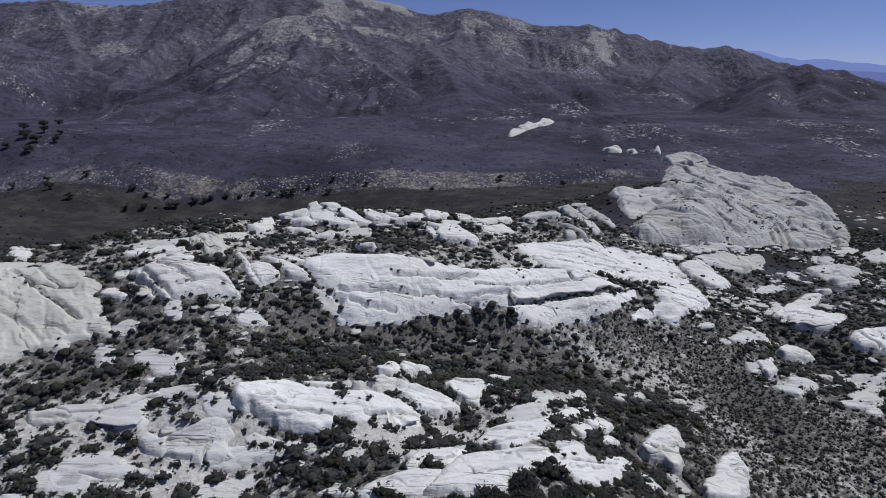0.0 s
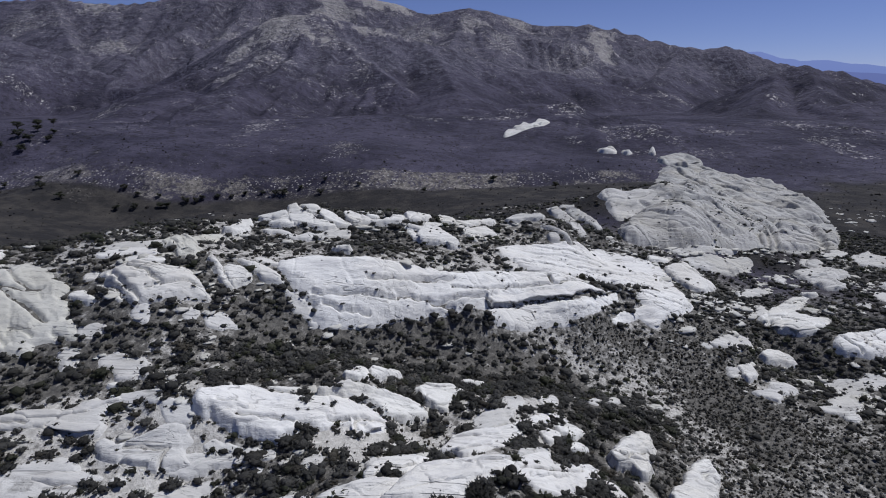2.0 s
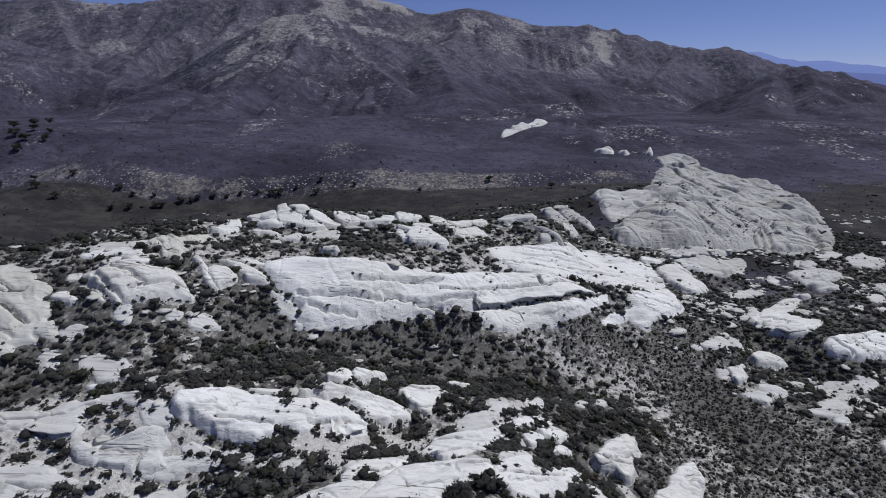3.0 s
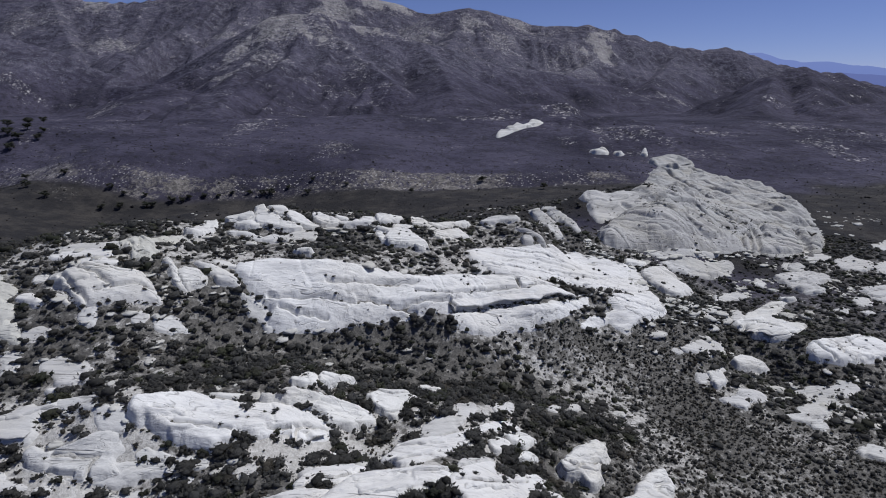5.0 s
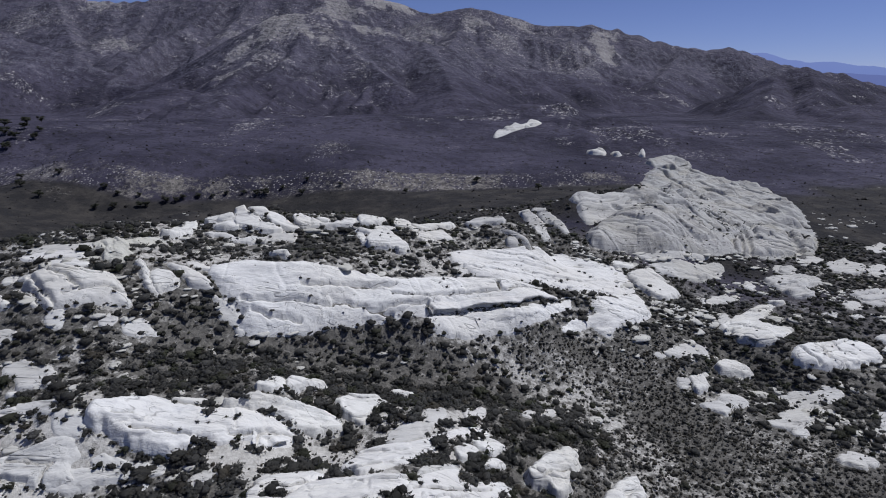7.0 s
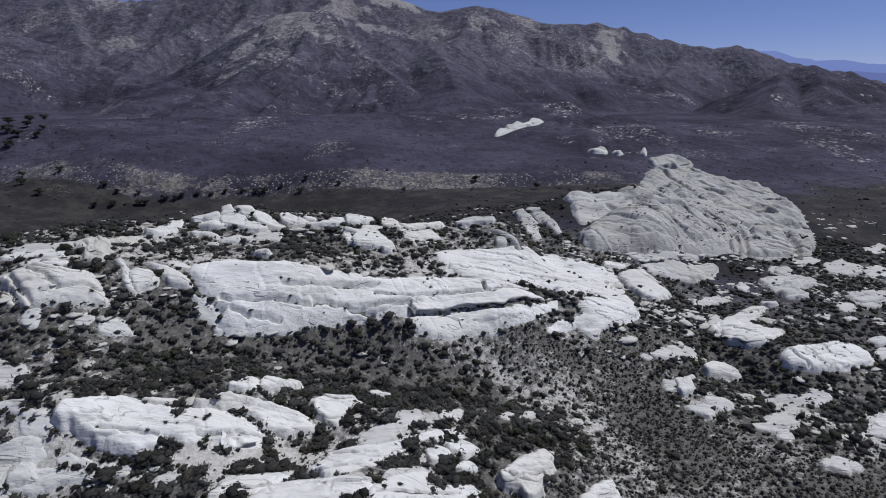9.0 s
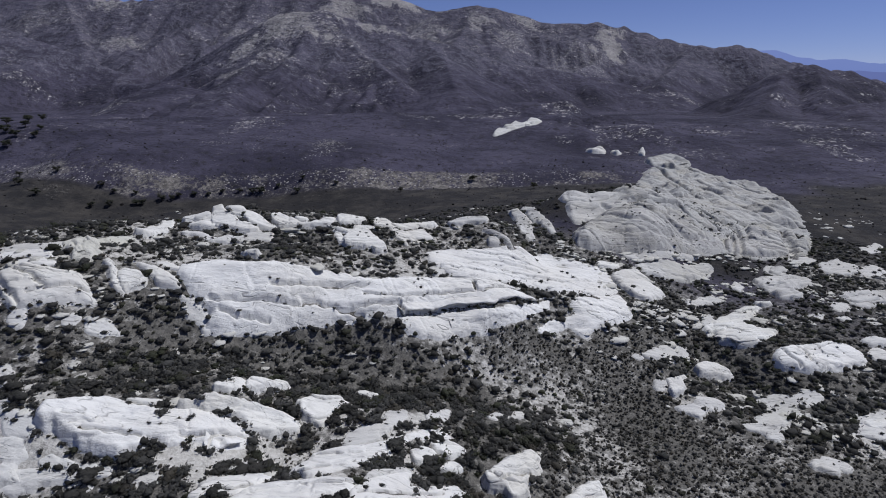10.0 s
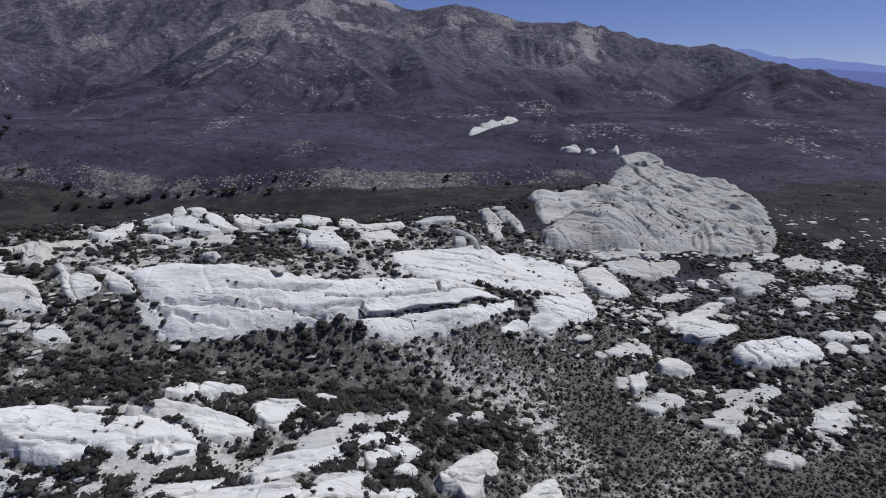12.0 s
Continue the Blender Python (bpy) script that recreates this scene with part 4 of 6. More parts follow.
rock('flat', 0.5, 1, [(185.1, 192.7), (192.2, 196.3), (191.8, 192.4), (184.4, 188.9)])
rock('boul', 0.9, 1.2, [(155.5, 170.8), (159.3, 172.6), (160.3, 168.5), (155.1, 165.8), (153.5, 167.5)])
rock('knob', 0.9, 2, [(175.0, 217.0), (182.8, 219.0), (190.9, 218.2), (193.8, 214.4), (188.6, 208.2), (179.2, 203.3), (171.7, 201.3), (171.9, 208.2)])
DOME = rock('dome', 5, 9, [(76.0, 231.8), (81.8, 243.4), (89.3, 251.7), (93.3, 259.6), (105.9, 260.2), (121.0, 268.0), (129.9, 270.5), (133.9, 265.6), (141.6, 263.9), (147.8, 262.2), (149.2, 258.7), (142.7, 251.6), (124.2, 242.3), (106.4, 231.2), (92.0, 228.6), (80.7, 223.4), (76.4, 224.7)])
rock('knob', 1.0, 3, [(77.3, 262.4), (93.0, 271.0), (108.5, 270.3), (123.2, 275.0), (106.4, 261.3), (93.7, 260.8), (85.5, 250.7), (79.9, 246.0), (78.8, 255.1)])
rock('knob', 1.0, 2.5, [(76.1, 266.9), (78.4, 270.6), (85.6, 274.9), (96.8, 277.0), (106.4, 272.8), (114.0, 270.9), (107.5, 266.0), (94.8, 266.7), (86.7, 264.5), (78.7, 263.5)])
rock('dome', 3, 5, [(148.3, 258.7), (156.5, 270.8), (169.4, 284.3), (185.3, 293.7), (196.0, 292.0), (197.5, 282.7), (194.8, 272.4), (187.1, 262.8), (174.3, 259.1), (159.6, 255.3), (149.6, 252.9)])
rock('ridge', 2.4, 2.0, [(114.0, 276.4), (125.8, 293.2), (149.4, 336.6), (140.3, 284.0), (145.8, 275.3), (150.8, 269.9), (144.5, 267.9), (137.2, 270.8), (132.2, 277.2), (122.3, 276.5)])
rock('ridge', 2.4, 2.0, [(178.6, 467.1), (189.4, 472.9), (186.8, 425.2), (186.3, 395.3), (184.4, 365.9), (172.4, 344.1), (172.5, 372.7), (171.4, 403.0), (168.5, 432.9)])
rock('ridge', 2.4, 2.0, [(212.1, 499.6), (219.5, 486.6), (224.4, 456.8), (226.1, 419.9), (232.5, 398.9), (233.3, 377.4), (226.5, 357.1), (214.4, 361.1), (201.3, 371.7), (193.3, 379.2), (198.5, 423.2), (209.6, 471.6)])
rock('ridge', 2.4, 2.0, [(155.9, 336.2), (164.7, 337.6), (169.3, 319.8), (182.8, 314.4), (197.0, 311.6), (203.6, 300.7), (194.0, 299.0), (178.2, 296.9), (163.8, 287.8), (155.0, 288.0), (150.2, 299.0)])
LOW_SLAB = rock('slab', 0.9, 1.5, [(-70.7, 85.4), (-69.4, 85.6), (-66.8, 86.7), (-64.4, 87.6), (-60.3, 88.1), (-58.3, 89.0), (-56.2, 90.7), (-53.8, 89.9), (-50.3, 91.0), (-44.2, 90.0), (-43.0, 88.3), (-46.4, 89.2), (-49.9, 89.1), (-52.0, 88.3), (-52.5, 86.4), (-50.6, 83.5), (-50.9, 82.1), (-54.8, 82.5), (-58.5, 83.3), (-60.4, 84.1), (-62.4, 84.3), (-63.6, 83.9), (-68.5, 83.5), (-69.9, 84.2)], 'flat')
rock('flat', 0.4, 0.9, [(-44.3, 89.3), (-39.8, 87.1), (-37.6, 88.0), (-36.3, 85.8), (-36.0, 84.5), (-37.8, 84.5), (-40.6, 84.6), (-42.1, 86.2)])
rock('flat', 0.3, 0.7, [(-54.1, 91.4), (-49.9, 91.2), (-44.9, 91.3), (-43.5, 90.3), (-42.5, 87.1), (-44.0, 88.6), (-48.9, 90.4)])
rock('slab', 1, 1.6, [(-49.5, 79.5), (-49.6, 80.5), (-48.8, 81.5), (-46.6, 79.9), (-45.0, 80.4), (-44.1, 81.3), (-41.9, 82.4), (-40.6, 83.4), (-37.6, 84.1), (-36.9, 83.4), (-37.0, 81.9), (-36.1, 82.4), (-35.1, 82.0), (-36.3, 80.5), (-34.8, 78.9), (-33.7, 78.4), (-35.2, 77.7), (-37.8, 76.8), (-40.7, 76.7), (-43.2, 76.7), (-45.0, 77.7), (-47.0, 78.2)], 'flat')
rock('slab', 0.6, 1.2, [(-38.5, 79.7), (-37.5, 80.2), (-36.0, 79.8), (-33.1, 80.2), (-32.1, 81.0), (-30.9, 81.3), (-28.3, 81.6), (-24.8, 80.7), (-22.9, 81.9), (-22.0, 80.3), (-23.7, 79.9), (-25.7, 80.4), (-28.0, 79.5), (-31.3, 78.8), (-32.1, 77.5), (-34.8, 76.7), (-38.0, 76.8), (-38.2, 77.8)], 'flat')
rock('flat', 0.4, 0.8, [(-33.2, 81.6), (-31.7, 82.3), (-28.2, 82.6), (-24.5, 82.5), (-21.6, 82.0), (-22.0, 80.3), (-24.9, 80.8), (-27.8, 81.3), (-31.3, 81.2)])
FRONT_SLAB = rock('slab', 2.1, 2.6, [(-37.0, 88.4), (-36.8, 89.5), (-34.7, 90.9), (-32.0, 93.9), (-29.7, 95.8), (-26.4, 95.0), (-23.3, 94.7), (-19.1, 94.3), (-16.3, 95.6), (-13.4, 96.2), (-10.9, 96.9), (-8.8, 96.5), (-7.2, 95.7), (-5.5, 95.0), (-4.6, 93.3), (-6.1, 91.1), (-8.2, 89.2), (-10.5, 88.3), (-11.2, 89.4), (-13.0, 89.1), (-14.7, 87.7), (-16.4, 86.9), (-18.4, 87.3), (-19.2, 86.9), (-20.6, 85.0), (-21.9, 83.2), (-23.8, 83.3), (-26.9, 84.2), (-29.3, 84.6), (-31.4, 84.8), (-33.8, 86.5), (-34.4, 85.2), (-36.0, 85.8), (-36.8, 87.2)])
rock('boul', 1.4, 1.7, [(-18.1, 95.2), (-15.6, 97.2), (-14.3, 98.6), (-11.8, 99.3), (-8.8, 100.3), (-6.8, 100.8), (-3.7, 102.4), (-1.6, 102.9), (1.3, 101.4), (2.5, 99.8), (1.0, 98.1), (-2.1, 96.6), (-4.2, 96.5), (-5.6, 95.7), (-7.3, 96.6), (-9.9, 97.0), (-12.4, 96.6), (-15.3, 95.7)])
rock('boul', 0.9, 1, [(-27.0, 95.2), (-25.3, 96.3), (-21.7, 96.6), (-20.4, 95.6), (-23.4, 95.1)])
rock('boul', 1.4, 1.5, [(-0.6, 108.6), (0.6, 112.5), (2.9, 115.5), (6.1, 114.2), (8.5, 112.0), (10.0, 108.9), (7.9, 108.5), (6.2, 106.5), (6.0, 103.9), (5.2, 101.6), (3.5, 102.5), (1.2, 104.1), (-0.1, 106.0)])
rock('boul', 1.5, 1.4, [(-14.2, 102.8), (-13.4, 105.1), (-12.3, 107.0), (-10.8, 107.7), (-9.7, 106.1), (-9.8, 103.3), (-11.7, 101.4), (-13.7, 100.8)])
rock('boul', 1, 1.2, [(-10.3, 106.1), (-9.2, 110.1), (-6.8, 114.1), (-4.2, 115.1), (-5.7, 109.9), (-8.0, 105.6), (-9.4, 104.2)])
rock('boul', 0.7, 0.8, [(8.5, 119.2), (10.1, 120.6), (13.9, 118.9), (13.3, 116.4), (10.4, 117.4)])
rock('slab', 1, 2, [(4.7, 84.5), (5.3, 90.4), (7.4, 92.9), (11.6, 94.2), (16.9, 96.1), (19.2, 98.1), (21.5, 99.9), (22.9, 101.8), (26.7, 104.8), (28.4, 104.7), (29.4, 103.7), (26.1, 101.0), (23.5, 99.9), (21.8, 98.0), (19.3, 94.3), (17.3, 89.4), (15.1, 86.4), (12.1, 83.7), (8.4, 81.4)])
rock('boul', 0.9, 1, [(26.5, 100.3), (29.1, 102.4), (30.8, 102.3), (32.4, 101.4), (30.8, 99.0), (29.9, 97.5), (28.4, 98.2), (26.8, 98.4)])
rock('boul', 1, 1, [(22.9, 95.7), (24.5, 97.8), (26.6, 98.3), (27.1, 96.8), (25.9, 94.2), (23.8, 92.9)])
rock('boul', 0.7, 0.9, [(29.4, 95.9), (30.9, 97.0), (32.0, 95.8), (29.7, 93.7), (28.0, 93.3)])
WHALEBACK = rock('slab', 1.5, 3, [(-4.0, 68.0), (-2.6, 69.7), (-0.7, 73.6), (0.7, 77.1), (2.6, 80.3), (7.5, 80.9), (12.0, 81.5), (14.7, 81.8), (15.9, 80.1), (16.0, 77.7), (14.3, 75.8), (12.5, 73.8), (10.0, 71.9), (8.4, 70.8), (6.0, 68.5)])
rock('slab', 0.8, 1.6, [(-6.6, 74.3), (-5.8, 79.7), (-4.1, 83.3), (-1.0, 85.0), (0.9, 86.7), (2.4, 83.0), (1.0, 78.8), (-0.1, 75.8), (-2.5, 75.0), (-3.9, 75.7), (-5.0, 74.6)])
rock('slab', 0.7, 1.6, [(-13.2, 69.1), (-12.4, 70.7), (-10.4, 72.4), (-6.5, 73.8), (-4.0, 73.9), (-0.7, 73.6), (-2.4, 70.8), (-3.6, 68.2)])
rock('slab', 0.8, 1.8, [(16.0, 77.6), (17.9, 81.6), (19.9, 86.8), (22.2, 89.3), (24.2, 89.2), (22.6, 85.3), (23.8, 83.9), (28.1, 88.4), (31.3, 91.2), (32.5, 89.7), (32.7, 88.7), (29.1, 83.8), (26.7, 79.2), (23.2, 75.2), (19.9, 73.4), (17.5, 73.7), (15.9, 75.1)])
rock('flat', 0.25, 0.8, [(10.0, 96.3), (11.7, 98.9), (14.0, 101.5), (16.5, 105.5), (20.2, 108.2), (20.8, 105.9), (18.9, 101.0), (17.1, 98.8), (14.8, 96.7), (12.1, 94.3)])
rock('flat', 0.25, 0.8, [(25.1, 109.9), (28.6, 116.2), (29.9, 112.8), (27.8, 108.0), (25.3, 106.9)])
rock('flat', 0.25, 0.8, [(37.1, 118.7), (41.1, 122.8), (42.3, 119.9), (39.1, 117.5)])
rock('flat', 0.25, 0.8, [(42.9, 122.1), (45.6, 124.6), (46.2, 122.0), (43.1, 119.0)])
rock('flat', 0.25, 0.8, [(-16.7, 80.8), (-14.7, 81.6), (-12.6, 80.2), (-14.0, 77.2), (-15.6, 76.7), (-17.3, 78.1)])
rock('flat', 0.25, 0.8, [(-5.5, 84.0), (-5.1, 87.7), (-2.5, 90.7), (-1.3, 88.5), (-2.9, 85.1)])
rock('flat', 0.25, 0.8, [(-5.3, 76.5), (-4.9, 79.9), (-6.2, 82.3), (-6.6, 79.3)])
rock('flat', 0.25, 0.8, [(16.9, 81.3), (18.3, 85.5), (21.9, 90.4), (22.8, 89.5), (20.3, 85.8)])
ROUND_BOULDER = rock('boul', 2.2, 1.9, [(36.0, 94.7), (38.7, 98.7), (40.8, 101.5), (43.5, 104.8), (45.9, 106.8), (47.3, 105.7), (47.2, 103.0), (45.7, 99.4), (44.0, 97.0), (43.9, 94.9), (42.4, 92.3), (40.9, 91.1), (39.5, 92.6), (37.3, 92.4), (36.4, 93.0)])
rock('boul', 2.2, 1.9, [(45.5, 88.4), (50.1, 93.6), (52.9, 98.2), (55.1, 101.3), (58.6, 103.4), (59.5, 101.7), (57.6, 96.8), (54.4, 90.2), (49.7, 86.1), (43.8, 84.4)])
rock('boul', 0.8, 0.9, [(32.7, 86.6), (34.3, 86.8), (35.6, 86.2), (36.1, 84.4), (33.5, 82.1), (32.4, 83.4)])
rock('slab', 0.7, 1, [(-55.8, 73.8), (-55.1, 74.6), (-53.1, 75.5), (-50.1, 75.3), (-47.4, 75.0), (-45.8, 74.5), (-47.5, 73.9), (-49.8, 73.5), (-53.1, 73.5)], 'flat')
rock('flat', 0.4, 1, [(-59.1, 71.5), (-61.1, 75.3), (-58.4, 76.3), (-53.9, 77.3), (-52.2, 76.6), (-50.3, 75.7), (-54.2, 75.2), (-55.8, 73.8), (-54.7, 72.7), (-52.4, 72.4), (-47.6, 72.7), (-44.9, 73.6), (-42.7, 74.1), (-45.0, 72.5), (-51.4, 71.0), (-55.8, 70.3)])
rock('boul', 0.5, 0.6, [(-44.3, 74.4), (-43.5, 74.9), (-42.4, 75.0), (-42.4, 74.6), (-43.8, 74.3)])
rock('slab', 0.5, 1.2, [(-39.2, 70.5), (-39.2, 72.1), (-36.9, 74.1), (-33.6, 76.0), (-31.0, 76.9), (-29.2, 76.7), (-30.0, 75.5), (-31.2, 74.2), (-32.9, 72.4)], 'flat')
rock('slab', 0.4, 0.7, [(-25.7, 78.0), (-24.7, 78.9), (-22.9, 78.9), (-22.9, 77.7), (-24.6, 77.4)])
rock('slab', 0.5, 0.8, [(-19.7, 70.5), (-17.7, 72.0), (-14.2, 71.2), (-14.3, 70.1)])
rock('flat', 0.4, 1, [(-67.0, 71.4), (-63.5, 72.3), (-61.7, 73.3), (-58.9, 74.3), (-56.0, 75.2), (-54.7, 73.7), (-54.4, 71.7), (-57.5, 70.8), (-60.4, 71.4), (-63.5, 71.1)])
rock('slab', 0.5, 1.2, [(-64.3, 67.7), (-64.0, 69.5), (-60.8, 69.5), (-57.7, 68.6), (-57.7, 67.2)], 'flat')
crack(1.22, 2.72, 0.5, [(185.4, 282.3), (181.6, 266.6), (179.5, 257.6)])
crack(1.08, 2.38, 0.5, [(168.1, 280.3), (164.7, 267.7)])
rock('ridge', 1.75, 4.5, [(187.1, 509.3), (203.7, 531.9), (220.3, 536.3), (222.6, 492.3), (206.6, 479.8), (188.4, 488.7)])
rock('ridge', 1.75, 4.5, [(164.7, 434.2), (182.1, 472.4), (197.2, 465.8), (187.5, 392.1), (186.8, 366.6), (150.0, 327.9), (157.7, 382.0)])
rock('ridge', 1.75, 4.5, [(217.8, 482.9), (227.0, 430.1), (239.7, 413.2), (228.4, 360.6), (206.8, 298.6), (185.8, 300.7), (166.3, 308.4), (186.7, 375.4), (201.3, 452.0)])
rock('ridge', 0.56, 3.6, [(76.3, 264.1), (83.7, 270.6), (106.3, 272.0), (167.4, 448.0), (189.0, 475.5), (221.2, 488.5), (227.9, 432.2), (240.7, 415.2), (228.9, 361.6), (206.6, 296.7), (196.2, 274.3), (184.1, 258.6), (147.3, 251.0), (138.4, 262.3), (121.3, 268.3), (89.1, 263.2)])
rock('slab', 2.2, 3.0, [(61.4, 591.6), (65.0, 618.2), (77.7, 634.4), (88.7, 658.4), (95.4, 650.9), (103.0, 663.0), (97.6, 638.1), (85.3, 625.4), (72.4, 606.7)], 'flat')
rock('boul', 1.8, 2.0, [(96.4, 638.1), (106.5, 670.5), (113.7, 666.9), (118.7, 658.0), (109.6, 646.1)])
rock('boul', 2.1, 2.7, [(145.2, 548.9), (158.2, 559.3), (165.3, 555.3), (160.6, 542.5), (148.5, 540.0)])
rock('boul', 2.8, 2.7, [(191.4, 541.4), (197.8, 553.0), (199.5, 549.9), (194.8, 534.0)])
rock('boul', 2.1, 2.7, [(168.9, 554.8), (175.3, 555.1), (178.6, 547.4), (171.3, 543.6)])


# ---- bare and stony places on the hills: (x, y, half width, half depth, amount) ----
STONY = (
    (-232, 2280, 101, 38, 0.87), (-1302, 2271, 89, 39, 0.65), (-1090, 1970, 116, 52, 0.65), (-393, 1485, 87, 219, 0.65),
    (-401, 2166, 85, 213, 0.65), (-187, 1478, 102, 20, 0.8), (-91, 1974, 77, 194, 0.58), (-239, 1382, 68, 24, 0.51),
    (-174, 1284, 25, 63, 0.3), (-826, 1923, 28, 19, 0.51), (-714, 1917, 47, 58, 0.58), (500, 2000, 43, 108, 0.8),
    (556, 2098, 31, 25, 0.72), (369, 1870, 110, 154, 0.43), (74, 2053, 50, 56, 0.58), (251, 2112, 62, 37, 0.58),
    (180, 1935, 47, 82, 0.51), (148, 720, 20, 40, 0.6), (195, 597, 52, 40, 0.52), (65, 703, 34, 34, 0.4),
    (537, 957, 18, 33, 0.4), (373, 548, 16, 40, 0.5), (-279, 970, 57, 11, 0.35), (-187, 609, 15, 37, 0.4),
    (-82, 492, 19, 27, 0.4), (-188, 519, 12, 32, 0.35), (-476, 866, 21, 53, 0.35), (-584, 991, 48, 63, 0.3),
    (-997, 1380, 81, 23, 0.43), (-248, 1172, 173, 34, 0.2), (245, 524, 20, 18, 0.35), (305, 653, 19, 39, 0.35),
    (592, 1598, 94, 18, 0.58), (416, 664, 39, 98, 0.3), (-1448, 2129, 126, 60, 0.36),
)
BARE = (
    (-754, 1369, 140, 138, 0.3), (-152, 1008, 30, 76, 0.26), (-353, 910, 58, 78, 0.4), (-306, 568, 16, 25, 0.6),
    (-193, 606, 16, 34, 0.6), (-85, 504, 18, 30, 0.55), (74, 734, 44, 47, 0.19), (244, 520, 34, 36, 0.26),
    (-67, 894, 89, 83, 0.19), (-202, 768, 95, 69, 0.15), (-306, 463, 33, 18, 0.38), (-618, 872, 64, 155, 0.22),
    (29, 599, 36, 27, 0.19), (569, 867, 61, 26, 0.3), (-189, 419, 28, 12, 0.22), (-238, 387, 27, 13, 0.22),
)


def mesh_object(name, verts, faces, material, attributes=(), smooth=True):
    """faces: an array of quads or of triangles."""
    me = bpy.data.meshes.new(name)
    verts, faces = np.asarray(verts, np.float32), np.asarray(faces, np.int32)
    k = faces.shape[1]
    me.vertices.add(len(verts))
    me.vertices.foreach_set("co", verts.ravel())
    me.loops.add(faces.size)
    me.loops.foreach_set("vertex_index", faces.ravel())
    me.polygons.add(len(faces))
    me.polygons.foreach_set("loop_start", np.arange(0, faces.size, k, dtype=np.int32))
    me.polygons.foreach_set("use_smooth", np.full(len(faces), smooth))
    for key, values in attributes:
        me.attributes.new(key, "FLOAT", "POINT").data.foreach_set("value", np.asarray(values, np.float32))
    me.materials.append(material)
    me.update(calc_edges=True)
    return new(name, me)


ROCK_NAMES = {"slab": "rock_slab", "boul": "boulder", "flat": "bedrock_patch", "slope": "rock_slope", "dome": "rock_dome", "ridge": "rock_ridge"}
ROCK_LABELS = {
    "slab": "long pale granite slab with dark joints rising from scrub",
    "boul": "rounded pale granite boulder among dark chaparral shrubs",
    "flat": "low bare patch of pale bedrock level with the scrub",
    "slope": "sloping sheet of grey lichened rock with bedding ledges",
    "ridge": "striped grey rock ridge running back from the dome",
    "dome": "large grey rock dome with dark streaks and ledges",
}


def build_rock(r):
    pitch = min(max(0.0019 * r.far, 0.14), 1.6)
    gx = np.arange(r.low[0], r.high[0] + pitch, pitch)
    gy = np.arange(r.low[1], r.high[1] + pitch, pitch)
    x, y = np.meshgrid(gx, gy, indexing="ij")
    d = r.depth(x, y)
    z = r.height(x, y, d)
    good = d > -1.1 - pitch
    cell = good[:-1, :-1] & good[1:, :-1] & good[1:, 1:] & good[:-1, 1:]
    index = np.arange(x.size).reshape(x.shape)
    quads = np.stack([index[:-1, :-1][cell], index[1:, :-1][cell], index[1:, 1:][cell], index[:-1, 1:][cell]], 1)
    used, quads = np.unique(quads, return_inverse=True)
    verts = np.stack([x.ravel(), y.ravel(), z.ravel()], 1)[used]
    centre = np.array([r.mid[0], r.mid[1], float(swell_height(r.mid[0], r.mid[1]))])
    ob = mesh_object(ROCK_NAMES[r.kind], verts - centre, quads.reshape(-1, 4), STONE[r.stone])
    ob.location = centre
    return tagged(ob, ROCK_LABELS[r.kind], "rock", "granite outcrops")


def part(name, verts, faces, material, parent, label=""):
    ob = mesh_object(name, verts, faces, material)
    ob.parent = parent
    return tagged(ob, label)


def add_ledges(r, ob):
    """Plates of the same rock that lie on it along its beds, each with a sharp lower edge."""
    g = np.random.default_rng(r.seed)
    lie = radians({"dome": -20, "slope": -50, "ridge": 102}.get(r.kind, 20))
    grow = 1 + max(0, r.far - 170) / 130
    for _ in range(int(min(max(r.size / 4.5, 2), 14))):
        cx, cy = r.mid + g.uniform(-0.42, 0.42, 2) * (r.high - r.low)
        if inside_depth(r.poly, np.array([cx]), np.array([cy]))[0] < 0.8:
            continue
        a, b = g.uniform(0.10, 0.3) * r.size + 1.5, g.uniform(0.9, 2.2) * grow
        turn, thick, seed = lie + g.normal(0, 0.16), g.uniform(0.22, 0.6) * grow, int(g.integers(1, 9999))
        pitch = min(max(0.0024 * r.far, 0.2), 1.2)
        u, v = np.meshgrid(np.arange(-a - 0.6, a + 0.6, pitch), np.arange(-b - 0.6, b + 0.6, pitch * 0.7), indexing="ij")
        x, y = cx + u * math.cos(turn) - v * math.sin(turn), cy + u * math.sin(turn) + v * math.cos(turn)
        d = (1 - np.hypot(u / a, v / b)) * b + 0.45 * b * fbm(x, y, 1.6 * b, 3, seed)
        rim = r.depth(x, y)
        d = np.minimum(d, 0.7 * (rim - 0.5))
        fade = 1 - 0.95 * step(-0.4 * b, 0.9 * b, v) if math.cos(turn) > 0.3 else 1 - 0.8 * step(-0.5 * b, b, np.abs(v))
        z = r.height(x, y, rim) + thick * fade * np.clip(d / (0.28 * grow), -1.0, 1)
        good = d > -0.3 * grow
        cell = good[:-1, :-1] & good[1:, :-1] & good[1:, 1:] & good[:-1, 1:]
        if cell.sum() < 12:
            continue
        index = np.arange(x.size).reshape(x.shape)
        quads = np.stack([index[:-1, :-1][cell], index[1:, :-1][cell], index[1:, 1:][cell], index[:-1, 1:][cell]], 1)
        used, quads = np.unique(quads, return_inverse=True)
        verts = np.stack([x.ravel(), y.ravel(), z.ravel()], 1)[used] - np.array(ob.location)
        part("ledge", verts, quads.reshape(-1, 4), STONE[r.stone], ob)


